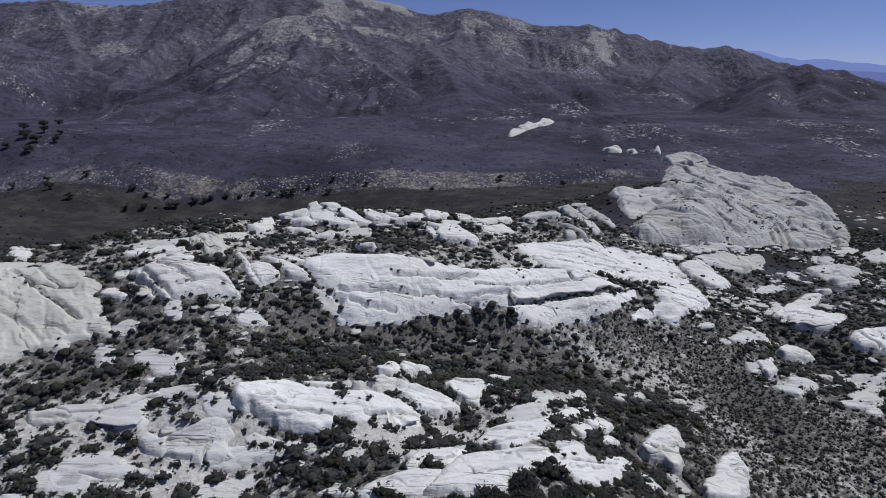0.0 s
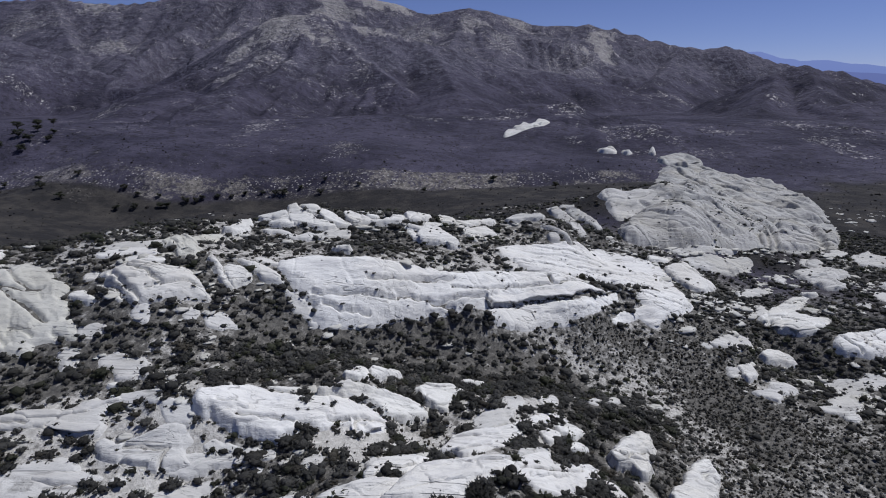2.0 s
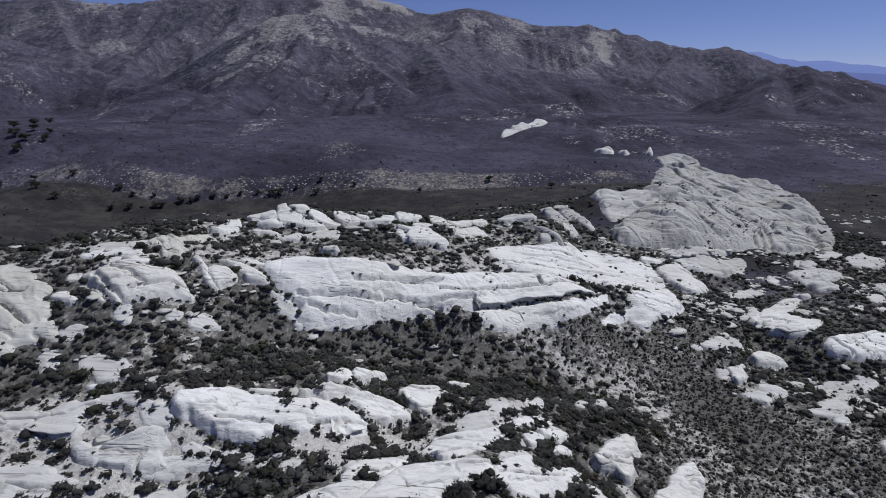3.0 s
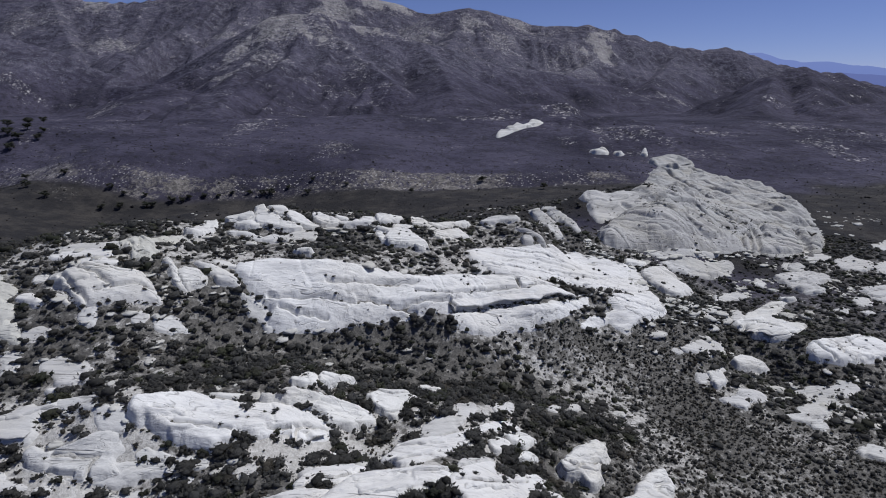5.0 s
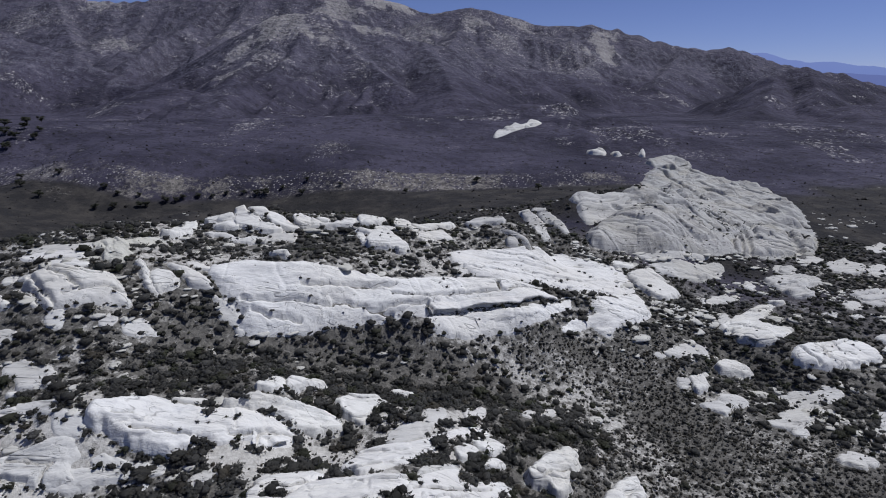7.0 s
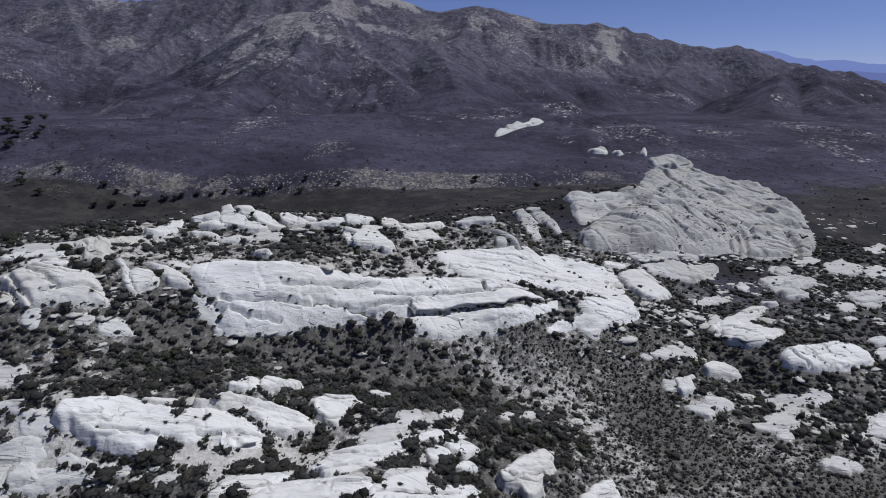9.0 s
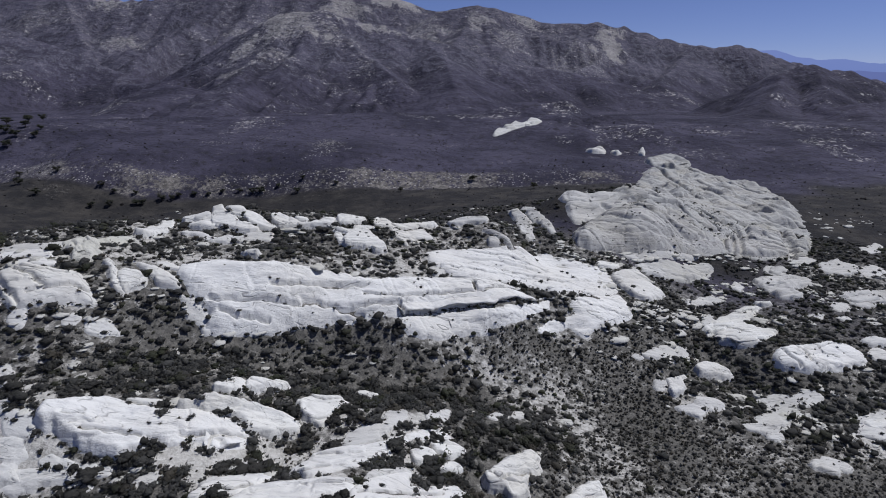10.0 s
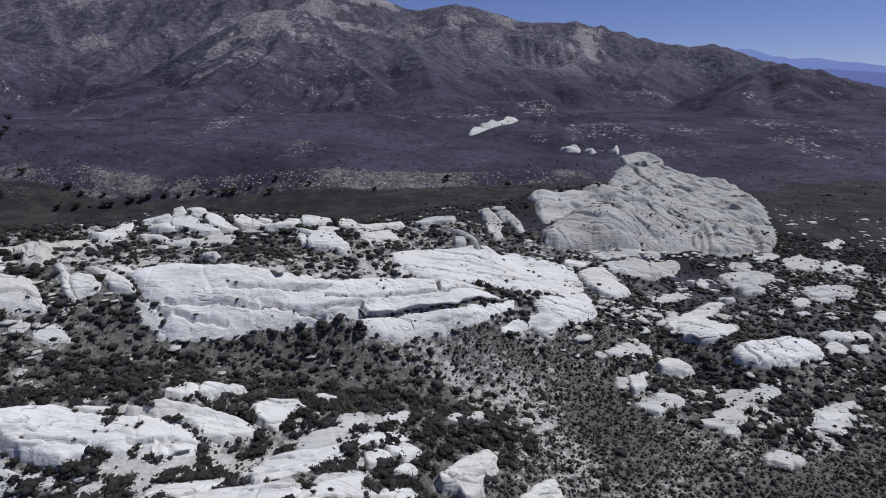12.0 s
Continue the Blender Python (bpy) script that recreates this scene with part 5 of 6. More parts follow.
def overhang(which, reach, thick, points):
    """A jutting brow along the foot of a rock's face, with a hollow under it."""
    r, ob = which, OBJECTS[which]
    p = np.array(points, float)
    run = np.concatenate([[0], np.cumsum(np.hypot(*np.diff(p, axis=0).T))])
    s = np.arange(0, run[-1], 0.35)
    x, y = np.interp(s, run, p[:, 0]), np.interp(s, run, p[:, 1])
    tx, ty = np.gradient(x), np.gradient(y)
    size = np.hypot(tx, ty)
    nx, ny = ty / size, -tx / size
    out = np.where(ny < 0, 1, -1)
    nx, ny = nx * out, ny * out
    end = step(0, 2.5, s) * step(0, 2.5, run[-1] - s)
    jut = reach * (0.75 + 0.45 * fbm(x, y, 3, 3, 7)) * (0.25 + 0.75 * end)
    deep = thick * (0.8 + 0.4 * fbm(x, y, 2.2, 3, 8)) * (0.3 + 0.7 * end)
    top = r.height(x - 1.6 * nx, y - 1.6 * ny)
    rows = [(-2.6 + 0 * s, r.height(x - 2.6 * nx, y - 2.6 * ny) - 0.25), (-1.2 + 0 * s, top + 0.12), (0.45 * jut, top - 0.1 * deep), (jut, top - 0.45 * deep),
            (0.8 * jut, top - 0.95 * deep), (-0.6 + 0 * s, top - 1.15 * deep), (-2.6 + 0 * s, top - 1.3 * deep)]
    verts = np.concatenate([np.stack([x + d * nx, y + d * ny, z], -1) for d, z in rows]) - np.array(ob.location)
    n, m = len(rows), len(s)
    quads = [(k % n * m + i, k % n * m + i + 1, (k + 1) % n * m + i + 1, (k + 1) % n * m + i) for k in range(n) for i in range(m - 1)]
    part("overhang", verts, np.array(quads)[:, ::-1], STONE[r.stone], ob, "jutting rock brow with a dark hollow under it")


OBJECTS = {}
for r in ROCKS:
    stone = build_rock(r)
    OBJECTS[r] = stone
    if r.size > (20 if r.kind == "flat" else 9):
        add_ledges(r, stone)


overhang(MAIN_SLAB, 1.1, 1, [(16.3, 141.6), (20.5, 144.7), (28.8, 150.6), (40.3, 154.2), (53.3, 167.1), (58.4, 172.1)])
overhang(FRONT_SLAB, 0.5, 0.6, [(-10.8, 88.8), (-8.3, 89.4), (-5.6, 91.6)])
overhang(LOW_SLAB, 0.35, 0.4, [(-60.0, 83.8), (-57.4, 83.0), (-54.8, 82.6), (-51.0, 82.3)])
overhang(SPLIT_ROCK, 0.45, 0.5, [(109.3, 176.9), (112.2, 172.4), (114.6, 168.7), (120.1, 168.2)])

# ---- plant cover ----
def cover(x, y):
    """How densely shrubs stand, 0 to 1."""
    c = 0.80 + 0.25 * fbm(x, y, 16, 3, 41)
    c = np.maximum(c, 1.05 * patch(x, y, 2, 124, 62, 15, -4, 0.25, 6))
    c = c + 0.3 * patch(x, y, -40, 111, 14, 9, 0, 0.4, 33)
    c = c + 0.25 * patch(x, y, 120, 200, 75, 60, 30, 0.3, 8)
    c = c - 0.5 * patch(x, y, 19, 104, 9, 5, 20, 0.6, 9) + 0.14 * patch(x, y, -28, 116, 14, 9, 0, 0.6, 12)
    c = c - 0.45 * patch(x, y, -4, 87, 10, 5, 30, 0.6, 13) - 0.35 * patch(x, y, -50, 84, 14, 8, 0, 0.6, 14)
    c = c - (0.22 * patch(x, y, -32, 82, 36, 13, 0, 0.5, 24) + 0.6 * patch(x, y, 15, 84, 26, 12, 0, 0.5, 25)) * step(0.0, 0.35, fbm(x, y, 7, 3, 28))
    return np.clip(c, 0.05, 1)


FLAT = np.array([(30, 143), (42, 147), (55, 153), (74, 162), (84, 167), (86, 159), (83, 144), (98, 128), (121, 124), (160, 135), (150, 95),
                 (110, 60), (45, 60), (46, 92), (50, 103), (64, 131), (58, 140), (39, 141)], float)


def field(x, y):
    """1 where the scrub is low and fine-grained."""
    x, y = np.asarray(x, float), np.asarray(y, float)
    return step(-2.0, 2.5, inside_depth(FLAT, x, y) + 3.5 * fbm(x, y, 9, 3, 15))


def on_rock(x, y, margin, kinds=None):
    """The highest rock over each place: its surface, or -1e9 where there is none."""
    top = np.full(x.shape, -1e9)
    for r in ROCKS:
        if kinds and r.kind not in kinds:
            continue
        near = (x > r.low[0]) & (x < r.high[0]) & (y > r.low[1]) & (y < r.high[1])
        if near.any():
            d = r.depth(x[near], y[near])
            z = np.where(d > margin, r.height(x[near], y[near], d), -1e9)
            top[near] = np.maximum(top[near], z)
    return top


# ---- ground ----
def build_ground():
    fine = np.radians(np.arange(-46.0, 46.01, 0.19))
    coarse = np.radians(np.arange(50.0, 310.1, 4.0))
    angle = np.concatenate([fine, coarse])
    radius = np.concatenate([[0.5, 6, 14, 24, 34], np.geomspace(42, 4850, 500)])
    a, r = np.meshgrid(angle, radius, indexing="ij")
    x, y = 18 + r * np.sin(a), 2 + r * np.cos(a)
    z = land(x, y)
    n, m = x.shape
    index = np.arange(n * m).reshape(n, m)
    nxt = np.roll(index, -1, 0)
    quads = np.stack([index[:, :-1], nxt[:, :-1], nxt[:, 1:], index[:, 1:]], -1).reshape(-1, 4)[:, ::-1]
    litter = np.where(r < 420, 0.95 * cover(x, y) - 0.18, 0.8)
    low = field(x, y)
    litter = np.where(r < 420, litter * (1 - low) + low * (0.74 + 0.2 * fbm(x, y, 20, 3, 52)), litter)
    wide = step(205, 262, r + 14 * fbm(x, y, 25, 3, 51)) * step(6, 14, y - 0.35 * x - 60) * step(190, 150, x)
    wide = np.maximum(wide, step(270, 330, r - 10 * step(150, 190, x)))
    bare = np.zeros_like(x) + 0.12
    bank = bank_line(x)
    strip = step(-4, 3, y - bank) * step(34, 20, y - bank) * step(-480, -250, x) * step(190, 110, x)
    bare = bare + strip * (0.30 + 0.22 * step(-52, -40, x) * step(26, 12, x) + 0.2 * fbm(x, y, 18, 3, 74))
    bare = bare + 0.7 * patch(x, y, -110, 262, 42, 14, 0, 0.4, 63) + 0.35 * patch(x, y, 40, 300, 28, 20, 0, 0.4, 64)
    # extra bare and stony cover high up also stands for pale haze
    bare = bare + 0.32 * step(70, 150, z) - 0.25 * patch(x, y, -80, 330, 240, 70, 0, 0.2, 65)
    plain = step(248, 270, r) * step(6, -4, y - bank) * step(190, 140, x)
    plain = np.maximum(plain, patch(x, y, 300, 345, 160, 85, 20, 0.3, 75))
    bare = bare - 0.5 * patch(x, y, 300, 345, 160, 85, 20, 0.3, 75)
    stony = 0.06 + 0.12 * step(150, 300, z) + 0.08 * step(36, 60, z) + 0.10 * step(40, 90, z) * fbm(x, y, 160, 3, 66)
    stony = stony - 0.3 * patch(x, y, 30, 340, 330, 80, 0, 0.2, 65)
    stony = stony + 0.42 * strip
    for cx, cy, rx, ry, much in STONY:
        stony = stony + much * patch(x, y, cx, cy, rx, ry, 0, 0.6, 70)
    for cx, cy, rx, ry, much in BARE:
        bare = bare + 0.45 * much * patch(x, y, cx, cy, rx, ry, 0, 0.6, 71)
    # hills grows with distance and also carries the painted haze tint
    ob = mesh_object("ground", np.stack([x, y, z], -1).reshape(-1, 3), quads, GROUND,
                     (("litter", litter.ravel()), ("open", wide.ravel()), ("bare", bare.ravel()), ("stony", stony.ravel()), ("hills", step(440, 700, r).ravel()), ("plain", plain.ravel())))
    return tagged(ob, "dry rolling ground with sand, leaf litter, burnt scrub and hills coloured haze blue", "ground", kind="structure")


build_ground()


def distant_ridge(name, radius, lift, rough, seed, colour, fall):
    """A far blue range behind everything else; its haze is a glow put into the material."""
    angle = np.radians(np.linspace(-60, 75, 420))
    deg = np.degrees(angle)
    crest = lift - fall * (deg - 28) + 12 * rough * fbm(deg, 0 * deg, 5, 5, seed)
    crest = np.maximum(np.minimum(crest, lift + 40), 120)
    rows = [np.stack([18 + (radius + dr) * np.sin(angle), (radius + dr) * np.cos(angle), f * crest + (1 - f) * -40], -1) for dr, f in ((-260, 0.0), (-90, 0.6), (0, 1.0), (40, 0.9))]
    n = len(angle)
    quads = [(k * n + i, k * n + i + 1, (k + 1) * n + i + 1, (k + 1) * n + i) for k in range(3) for i in range(n - 1)]
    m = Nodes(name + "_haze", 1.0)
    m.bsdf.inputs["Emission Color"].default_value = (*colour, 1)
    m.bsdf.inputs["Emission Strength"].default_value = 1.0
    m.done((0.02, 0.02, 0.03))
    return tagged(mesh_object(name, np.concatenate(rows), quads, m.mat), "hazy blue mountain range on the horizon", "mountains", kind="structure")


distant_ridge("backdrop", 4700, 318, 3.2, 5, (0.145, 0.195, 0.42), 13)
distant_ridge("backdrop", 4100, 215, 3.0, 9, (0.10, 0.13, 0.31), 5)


# ---- shrubs ----
def icosphere(level):
    bm = bmesh.new()
    bmesh.ops.create_icosphere(bm, subdivisions=level, radius=1.0)
    bm.verts.ensure_lookup_table()
    v = np.array([p.co[:] for p in bm.verts])
    f = np.array([[p.index for p in q.verts] for q in bm.faces])
    bm.free()
    return v, f


ICO1, ICO2 = icosphere(1), icosphere(2)


def shrub_template(seed, lobes, tufts, ball=ICO1):
    """A low mat of ragged lobes with loose leaf sprays all over it; unit radius, standing on z = 0."""
    g = np.random.default_rng(seed)
    verts, faces, count = [], [], 0
    for k in range(lobes):
        a, far = 2.4 * k + g.uniform(0, 1.4), (0.0 if k == 0 else g.uniform(0.3, 0.78))
        size = g.uniform(0.44, 0.58) if k == 0 else g.uniform(0.18, 0.36)
        v = ball[0] * (1 + g.normal(0, 0.3, (len(ball[0]), 1))) * size * (1, 1, 0.85)
        verts.append(v + (far * math.cos(a), far * math.sin(a), 0.36 + g.uniform(-0.14, 0.22) * (1 - 0.6 * far)))
        faces.append(ball[1] + count)
        count += len(v)
    for _ in range(tufts):
        d = g.normal(0, 1, 3)
        d[2] = abs(d[2]) * 0.9
        d /= np.linalg.norm(d)
        p = d * (1.0, 1.0, 0.8) * g.uniform(0.5, 1.08) + (0, 0, 0.12)
        u = np.cross(d, g.normal(0, 1, 3))
        u /= np.linalg.norm(u)
        w = g.uniform(0.07, 0.15)
        tip = p + (d * g.uniform(0.2, 1.4) + g.normal(0, 0.7, 3)) * w * 1.5
        verts.append(np.array([p - u * w, p + u * w, tip]))
        faces.append(np.array([[count, count + 1, count + 2]]))
        count += 3
    v = np.concatenate(verts)
    v[:, 2] = np.maximum(v[:, 2], -0.08)
    return v, np.concatenate(faces)


def scatter(name, templates, places, radii, heights, material, label, category, seed):
    """One mesh of many plants."""
    g = np.random.default_rng(seed)
    pick, turn = g.integers(0, len(templates), len(places)), g.uniform(0, 2 * math.pi, len(places))
    verts, faces, tones, count = [], [], [], 0
    for k, (v, f) in enumerate(templates):
        mine = np.where(pick == k)[0]
        if not len(mine):
            continue
        c, s = np.cos(turn[mine])[:, None], np.sin(turn[mine])[:, None]
        rad, tall = radii[mine][:, None], heights[mine][:, None]
        x = (v[:, 0] * c - v[:, 1] * s) * rad + places[mine, 0:1]
        y = (v[:, 0] * s + v[:, 1] * c) * rad + places[mine, 1:2]
        z = v[:, 2] * tall + places[mine, 2:3]
        verts.append(np.stack([x, y, z], -1).reshape(-1, 3))
        faces.append((f[None] + (np.arange(len(mine)) * len(v))[:, None, None]).reshape(-1, 3) + count)
        tones.append(np.repeat(g.uniform(0, 1, len(mine)), len(v)))
        count += len(mine) * len(v)
    ob = mesh_object(name, np.concatenate(verts), np.concatenate(faces), material, (("tone", np.concatenate(tones)),), smooth=True)
    return tagged(ob, label, category, kind="stuff")


def jittered(x0, x1, y0, y1, gap, seed):
    g = np.random.default_rng(seed)
    x, y = np.meshgrid(np.arange(x0, x1, gap), np.arange(y0, y1, gap), indexing="ij")
    x, y = x + g.uniform(-0.5, 0.5, x.shape) * gap, y + g.uniform(-0.5, 0.5, x.shape) * gap
    return x.ravel(), y.ravel(), g


def in_sight(x, y, margin=6.0):
    """The sector of country that the flight looks over."""
    a = np.degrees(np.arctan2(x - 18, y + 30))
    return (np.abs(a) < 41 + margin) & (np.hypot(x - 18, y) > 52)


def grow_scrub():
    x, y, g = jittered(-150, 250, 55, 320, 1.37, 77)
    keep = in_sight(x, y) & (np.hypot(x - 18, y) < 340)
    x, y = x[keep], y[keep]
    low = field(x, y)
    wide = step(205, 262, np.hypot(x - 18, y)) * step(6, 14, y - 0.35 * x - 60) * step(190, 150, x)
    p = cover(x, y) * (0.74 - 0.68 * low) * (1 - 0.75 * wide) * (0.72 + 0.55 * step(-0.5, 0.5, fbm(x, y, 4, 2, 97)))
    rock = on_rock(x, y, 0.7)
    stony = rock > -1e8
    seam = np.full(x.shape, 1e9)
    for _, _, _, points in CRACKS:
        seam = np.minimum(seam, line_distance(points, x, y)[0])
    sheet = (on_rock(x, y, 0.5, ("flat",)) > -1e8) & (on_rock(x, y, 0.5, ("slab", "boul", "dome", "slope")) < -1e8)
    far_off = np.hypot(x - 18, y) > 225
    p = np.where(stony, 0.012 + 0.09 * sheet + 0.3 * far_off * (fbm(x, y, 7, 3, 95) > 0.55) + 0.2 * (fbm(x, y, 5, 2, 91) > 0.66) + 0.2 * (seam < 0.6) * (np.hypot(x - 18, y) < 170), p)
    strata = (on_rock(x, y, 0.5, ("ridge",)) > -1e8) & (on_rock(x, y, 0.5, ("dome", "boul")) < -1e8)
    p = np.where(strata, np.maximum(p, 0.4 * (fbm(0.35 * x + 0.9 * y, x - 0.4 * y, 12, 3, 95) > 0.2)), p)
    # shrubs crowd along the foot of the nearer rocks
    foot = (on_rock(x, y, -1.4) > -1e8) & ~stony & (np.hypot(x - 18, y) < 150) & (fbm(x, y, 6, 2, 98) > -0.35)
    p = np.where(foot, np.maximum(p, 0.6), p)
    keep = g.uniform(0, 1, len(x)) < p
    x, y, low, stony, rock = x[keep], y[keep], low[keep], stony[keep], rock[keep]
    z = np.where(stony, rock, land(x, y)) - 0.08
    size = g.lognormal(0, 0.4, len(x)) * np.where(low > 0.5, 0.6, 0.95) * np.where(stony, 0.5, 1.0)
    size = np.clip(size, 0.35, 2.0)
    places = np.stack([x, y, z], -1)
    tall = size * g.uniform(0.7, 1.05, len(x))
    size = 1.18 * size
    kind = g.uniform(0, 1, len(x))
    dry = kind < np.where(low > 0.5, 0.30, 0.10)
    green = (~dry) & (kind > 0.86)
    near = np.hypot(x - 18, y)
    order = np.argsort(near + 1e6 * (dry | green) + 1e6 * stony)
    first = np.zeros(len(x), bool)
    first[order[:280]] = True
    rest = [shrub_template(200 + k, 6, 48) for k in range(8)]
    sparse = [shrub_template(700 + k, 2, 20) for k in range(8)]
    for mine, name, leaf, wide_by, tall_by, label in (
            (~(dry | green | first), "scrub", LEAF, 1.0, 1.0, "dense dark grey-green chaparral scrub between pale rocks"),
            (dry, "dry_scrub", LEAF_DRY, 0.8, 0.7, "dry pale twiggy low shrubs and grass tufts"),
            (green, "green_scrub", LEAF_GREEN, 1.0, 1.0, "dull olive-green chaparral shrubs")):
        for reach, shapes in ((near < 125, rest), (near >= 125, sparse)):
            here = mine & reach
            scatter(name, shapes, places[here], size[here] * wide_by, tall[here] * tall_by, leaf, label, "shrubs", 1)
    meshes = []
    for k in range(6):
        v, f = shrub_template(300 + k, 16, 520)
        ob = mesh_object("shrub", v, f, LEAF_NEAR)
        meshes.append(ob.data)
        bpy.data.objects.remove(ob)
    for k in np.where(first)[0]:
        ob = new("shrub", meshes[k % 6])
        ob.matrix_basis = pose(*places[k], 0, 0, float(g.uniform(0, 360))) @ Matrix.Diagonal((size[k], size[k], tall[k], 1))
        tagged(ob, "round dark grey-green chaparral shrub on sandy ground", "shrub", "foreground shrubs")


grow_scrub()


def strew_stones():
    """Small pale rocks and ledges that show between the shrubs."""
    x, y, g = jittered(-140, 300, 60, 330, 1.5, 80)
    lots = 0.03 + 0.30 * patch(x, y, 150, 195, 62, 75, 35, 0.35, 17) + 0.05 * patch(x, y, 235, 285, 45, 50, 35, 0.35, 29) + 0.14 * patch(x, y, -40, 112, 40, 20, -10, 0.5, 18)
    lots = lots + 0.30 * patch(x, y, -30, 168, 95, 20, 6, 0.5, 19) + 0.10 * patch(x, y, -35, 82, 40, 14, 0, 0.5, 20)
    lots = lots + 0.3 * patch(x, y, 95, 170, 24, 16, 20, 0.5, 22) + 0.3 * patch(x, y, 70, 215, 40, 18, 30, 0.5, 23)
    lots = lots * step(-0.25, 0.55, fbm(x, y, 9, 3, 94)) * (1 - 0.9 * field(x, y))
    keep = in_sight(x, y) & (g.uniform(0, 1, len(x)) < lots)
    x, y = x[keep], y[keep]
    size = np.clip(g.lognormal(-0.35, 0.5, len(x)), 0.3, 1.0 + 1.2 * step(90, 130, y))
    blocks = []
    for k in range(8):
        v = ICO2[0] * (1 + 0.45 * np.stack([value_noise(ICO2[0][:, 0] * 1.7 + k * 9, ICO2[0][:, 1] * 1.7 + ICO2[0][:, 2] * 2.1, k)] * 3, -1))
        v = v * (1.25, 0.85, 0.6)
        v[:, 2] = np.minimum(v[:, 2], 0.30 + 0.04 * k + 0.12 * v[:, 0])
        blocks.append((v, ICO2[1]))
    scatter("stones", blocks, np.stack([x, y, land(x, y) + 0.05 * size], -1), size * 1.15, size * 0.5, STONE["slope"],
            "small pale rocks and ledges scattered between the shrubs", "rocks", 6)


strew_stones()


def grow_field():
    """The flat with its low, fine-grained brush."""
    x, y, g = jittered(5, 190, 55, 185, 0.72, 79)
    keep = in_sight(x, y) & (field(x, y) > 0.3) & (g.uniform(0, 1, len(x)) < 0.58 + 0.16 * fbm(x, y, 7, 3, 93))
    x, y = x[keep], y[keep]
    free = on_rock(x, y, -0.2) < -1e8
    x, y = x[free], y[free]
    size = np.clip(g.lognormal(0, 0.35, len(x)) * 0.52, 0.26, 1.3)
    places, dry = np.stack([x, y, land(x, y) - 0.05], -1), g.uniform(0, 1, len(x)) < 0.3
    low = [shrub_template(500 + k, 1, 26) for k in range(7)]
    for mask, name, leaf, label in ((~dry, "low_scrub", LEAF, "low dark brush covering the sandy flat"),
                                    (dry, "dry_brush", LEAF_DRY, "pale dry brush among the low scrub of the flat")):
        scatter(name, low, places[mask], size[mask], size[mask] * 0.95, leaf, label, "shrubs", 5)


grow_field()


def grow_tufts():
    """Small dry tufts on the open sand between rocks and shrubs."""
    x, y, g = jittered(-125, 120, 58, 150, 1.1, 81)
    keep = in_sight(x, y) & (field(x, y) < 0.4) & (g.uniform(0, 1, len(x)) < 0.75 * (1 - 0.8 * cover(x, y)) * step(-0.5, 0.4, fbm(x, y, 5, 3, 96)))
    x, y = x[keep], y[keep]
    free = on_rock(x, y, 0.1) < -1e8
    x, y = x[free], y[free]
    size = np.clip(g.lognormal(-0.95, 0.35, len(x)), 0.2, 0.8)
    scatter("tufts", [shrub_template(600 + k, 1, 14) for k in range(4)], np.stack([x, y, land(x, y) - 0.03], -1), size, size, LEAF_DRY,
            "small dry grass tufts and seedlings on pale sand", "grass", 7)


grow_tufts()


def grow_far_scrub():
    far = [shrub_template(400 + k, 1, 2) for k in range(4)]
    x, y, g = jittered(-420, 560, 230, 720, 4.6, 78)
    r = np.hypot(x - 18, y)
    keep = in_sight(x, y, 2) & (r > 262) & (g.uniform(0, 1, len(x)) < 0.42 + 0.3 * fbm(x, y, 40, 3, 92) + 0.5 * ((y > 398 + 0.13 * (x + 200)) & (y < 436 + 0.13 * (x + 200))))
    x, y = x[keep], y[keep]
    free = on_rock(x, y, -0.3) < -1e8
    x, y = x[free], y[free]
    size = np.clip(g.lognormal(0, 0.4, len(x)) * 0.55, 0.3, 1.8)
    scatter("far_scrub", far, np.stack([x, y, land(x, y) - 0.1], -1), size, size * 0.9, LEAF_FAR, "dark burnt scrub dotted over the plain and slopes", "shrubs", 4)


grow_far_scrub()


# ---- oaks along the bank and in the side valley ----
OAKS = (
    (39, 429, 5.5), (81, 404, 6), (-121, 414, 5), (-115, 414, 6), (-86, 424, 4.5), (-87, 410, 5),
    (-178, 395, 6), (-192, 386, 5), (-207, 381, 5.5), (-218, 378, 5), (-169, 401, 5), (-279, 395, 6),
    (-256, 380, 6), (-12, 404, 4.5), (-370, 506, 9), (-356, 498, 8), (-389, 560, 8), (-378, 565, 7),
    (-352, 481, 8), (-188, 387, 5), (-172, 397, 5), (-198, 398, 4), (-160, 406, 4.5), (-151, 409, 3.5), (-143, 414, 4),
    (-212, 396, 4.5), (-224, 401, 5), (-131, 416, 3.5), (-103, 418, 4), (-262, 412, 5), (-300, 424, 5), (-60, 417, 3.5), (-330, 428, 5),
    (-340, 500, 7), (-362, 520, 8), (-395, 540, 8), (-345, 515, 6), (-375, 488, 7), (-400, 575, 8),
)


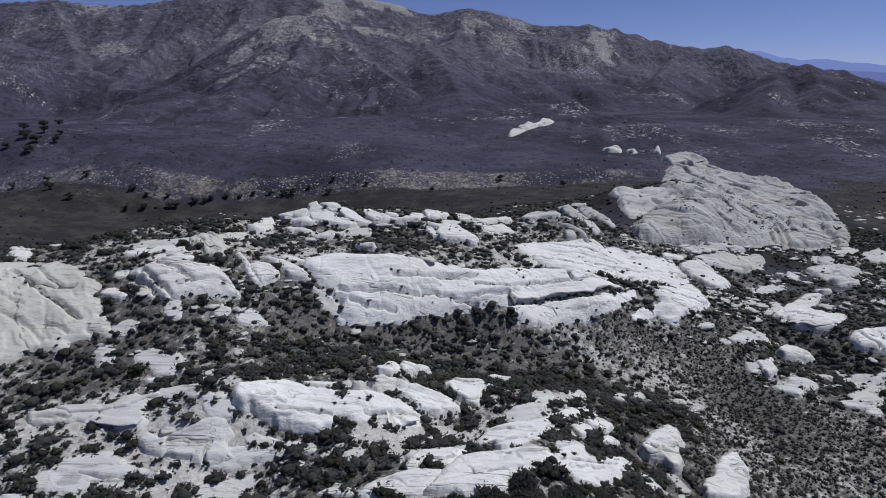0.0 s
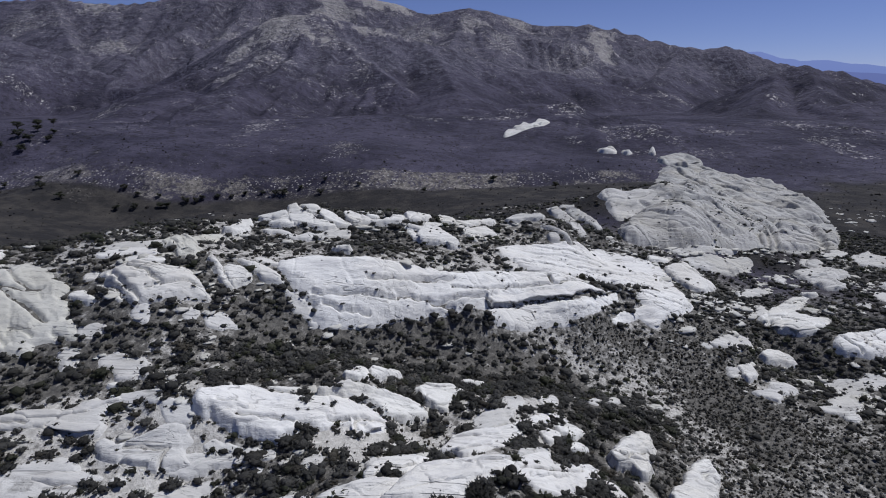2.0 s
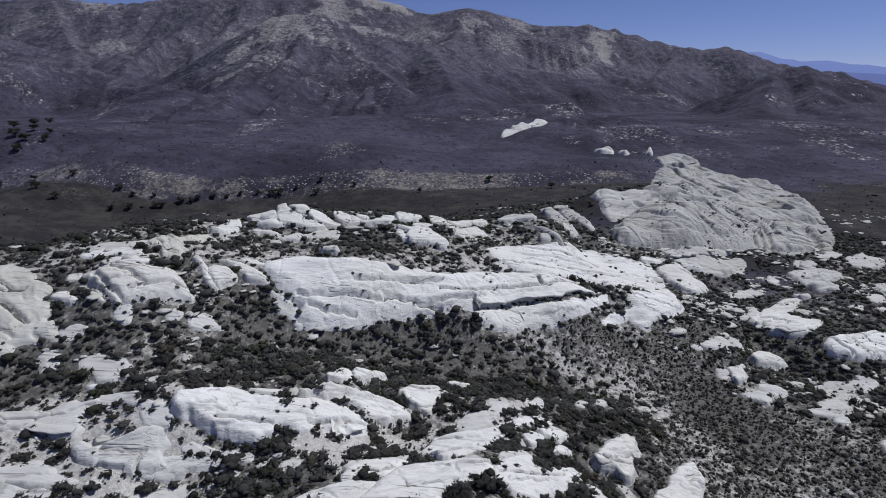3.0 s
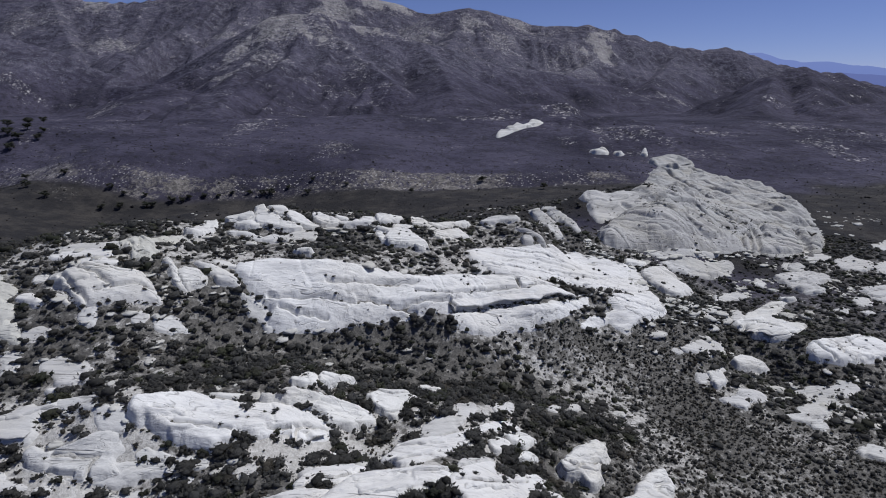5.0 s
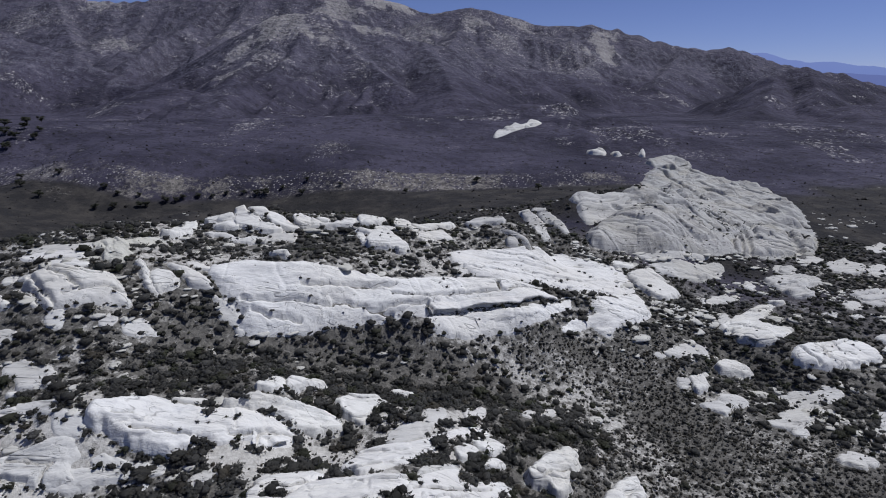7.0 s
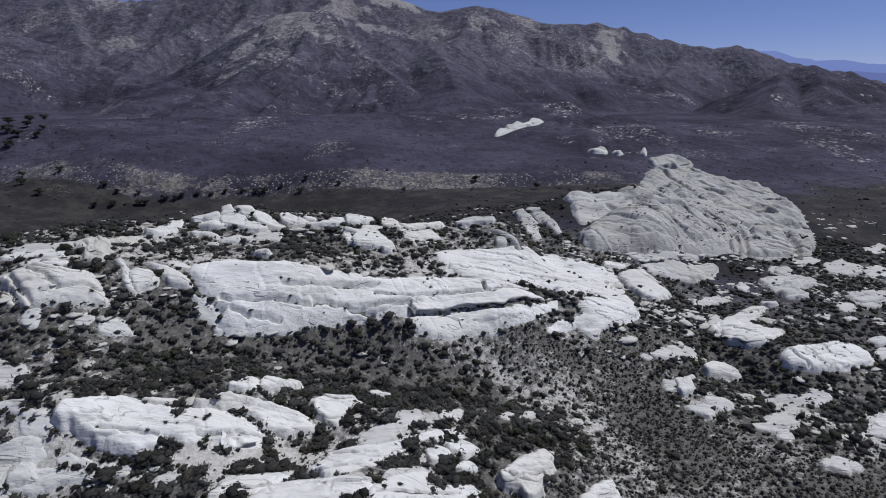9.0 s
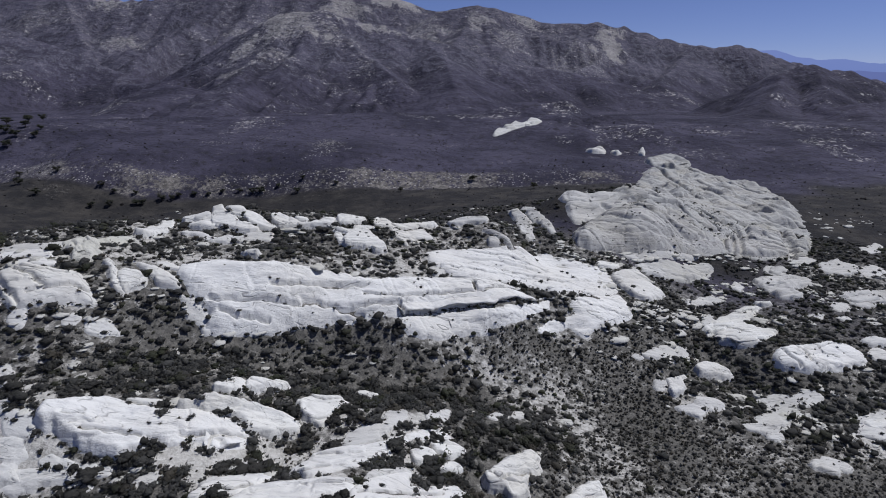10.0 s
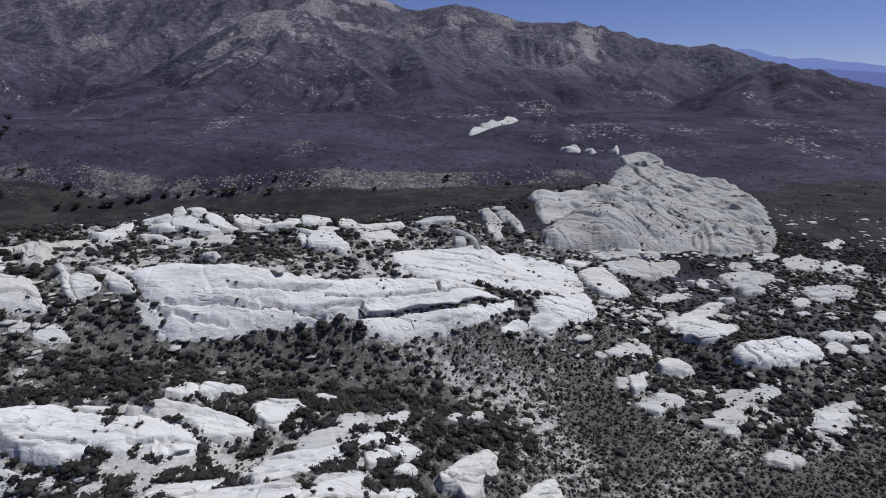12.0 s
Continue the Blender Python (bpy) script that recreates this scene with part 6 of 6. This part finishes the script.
def oak(height, seed):
    g = np.random.default_rng(seed)
    tree = new("oak_tree")
    v, f = [], []
    ring = 7
    for k in range(5):
        t = k / 4
        rad = 0.055 * height * (1.25 - 0.85 * t)
        for j in range(ring):
            a = 2 * math.pi * j / ring
            v.append((rad * math.cos(a) + 0.04 * height * t * t, rad * math.sin(a), 0.5 * height * t - 0.2))
    f = [(k * ring + j, k * ring + (j + 1) % ring, (k + 1) * ring + (j + 1) % ring, (k + 1) * ring + j) for k in range(4) for j in range(ring)]
    part("trunk", v, f, BARK, tree, "dark furrowed trunk")
    for k in range(4):
        a, tip = 1.6 * k + g.uniform(0, 0.8), g.uniform(0.22, 0.34) * height
        end = np.array([tip * math.cos(a), tip * math.sin(a), g.uniform(0.55, 0.7) * height])
        base = np.array([0.02 * height, 0, 0.3 * height])
        side = np.cross(end - base, (0, 0, 1.0))
        side = side / np.linalg.norm(side) * 0.025 * height
        up = np.array([0, 0, 0.025 * height])
        lv = [base + side, base + up, base - side, base - up, end + side * 0.4, end + up * 0.4, end - side * 0.4, end - up * 0.4]
        part("limb", lv, [(j, (j + 1) % 4, 4 + (j + 1) % 4, 4 + j) for j in range(4)], BARK, tree)
    vs, fs, count = [], [], 0
    for k in range(9):
        a, far = 2.4 * k, (0 if k == 0 else g.uniform(0.18, 0.36) * height)
        b, q = shrub_template(seed * 50 + k, 3, 40)
        b = b * (0.3 * height, 0.3 * height, 0.27 * height) + (far * math.cos(a), far * math.sin(a), g.uniform(0.2, 0.62) * height)
        vs.append(b)
        fs.append(q + count)
        count += len(b)
    crown = part("crown", np.concatenate(vs), np.concatenate(fs), LEAF_GREEN, tree, "dark olive crown of small leaf clumps")
    crown.data.polygons.foreach_set("use_smooth", np.zeros(len(crown.data.polygons), bool))
    return tagged(tree, "dark round live oak standing on dry open slope", "tree", "live oaks")


def plant_oaks():
    kinds = [oak(1.0, 7 + k) for k in range(3)]
    for k, (x, y, h) in enumerate(OAKS):
        place = pose(x, y, float(land(np.array([float(x)]), np.array([float(y)]))[0]), 0, 0, 47 * k)
        if k < 3:
            kinds[k].matrix_basis = place @ Matrix.Diagonal((h, h, h, 1))
        else:
            copy_thing(kinds[k % 3], place).scale = (h * (0.9 + 0.1 * (k % 4)), h, h)


plant_oaks()
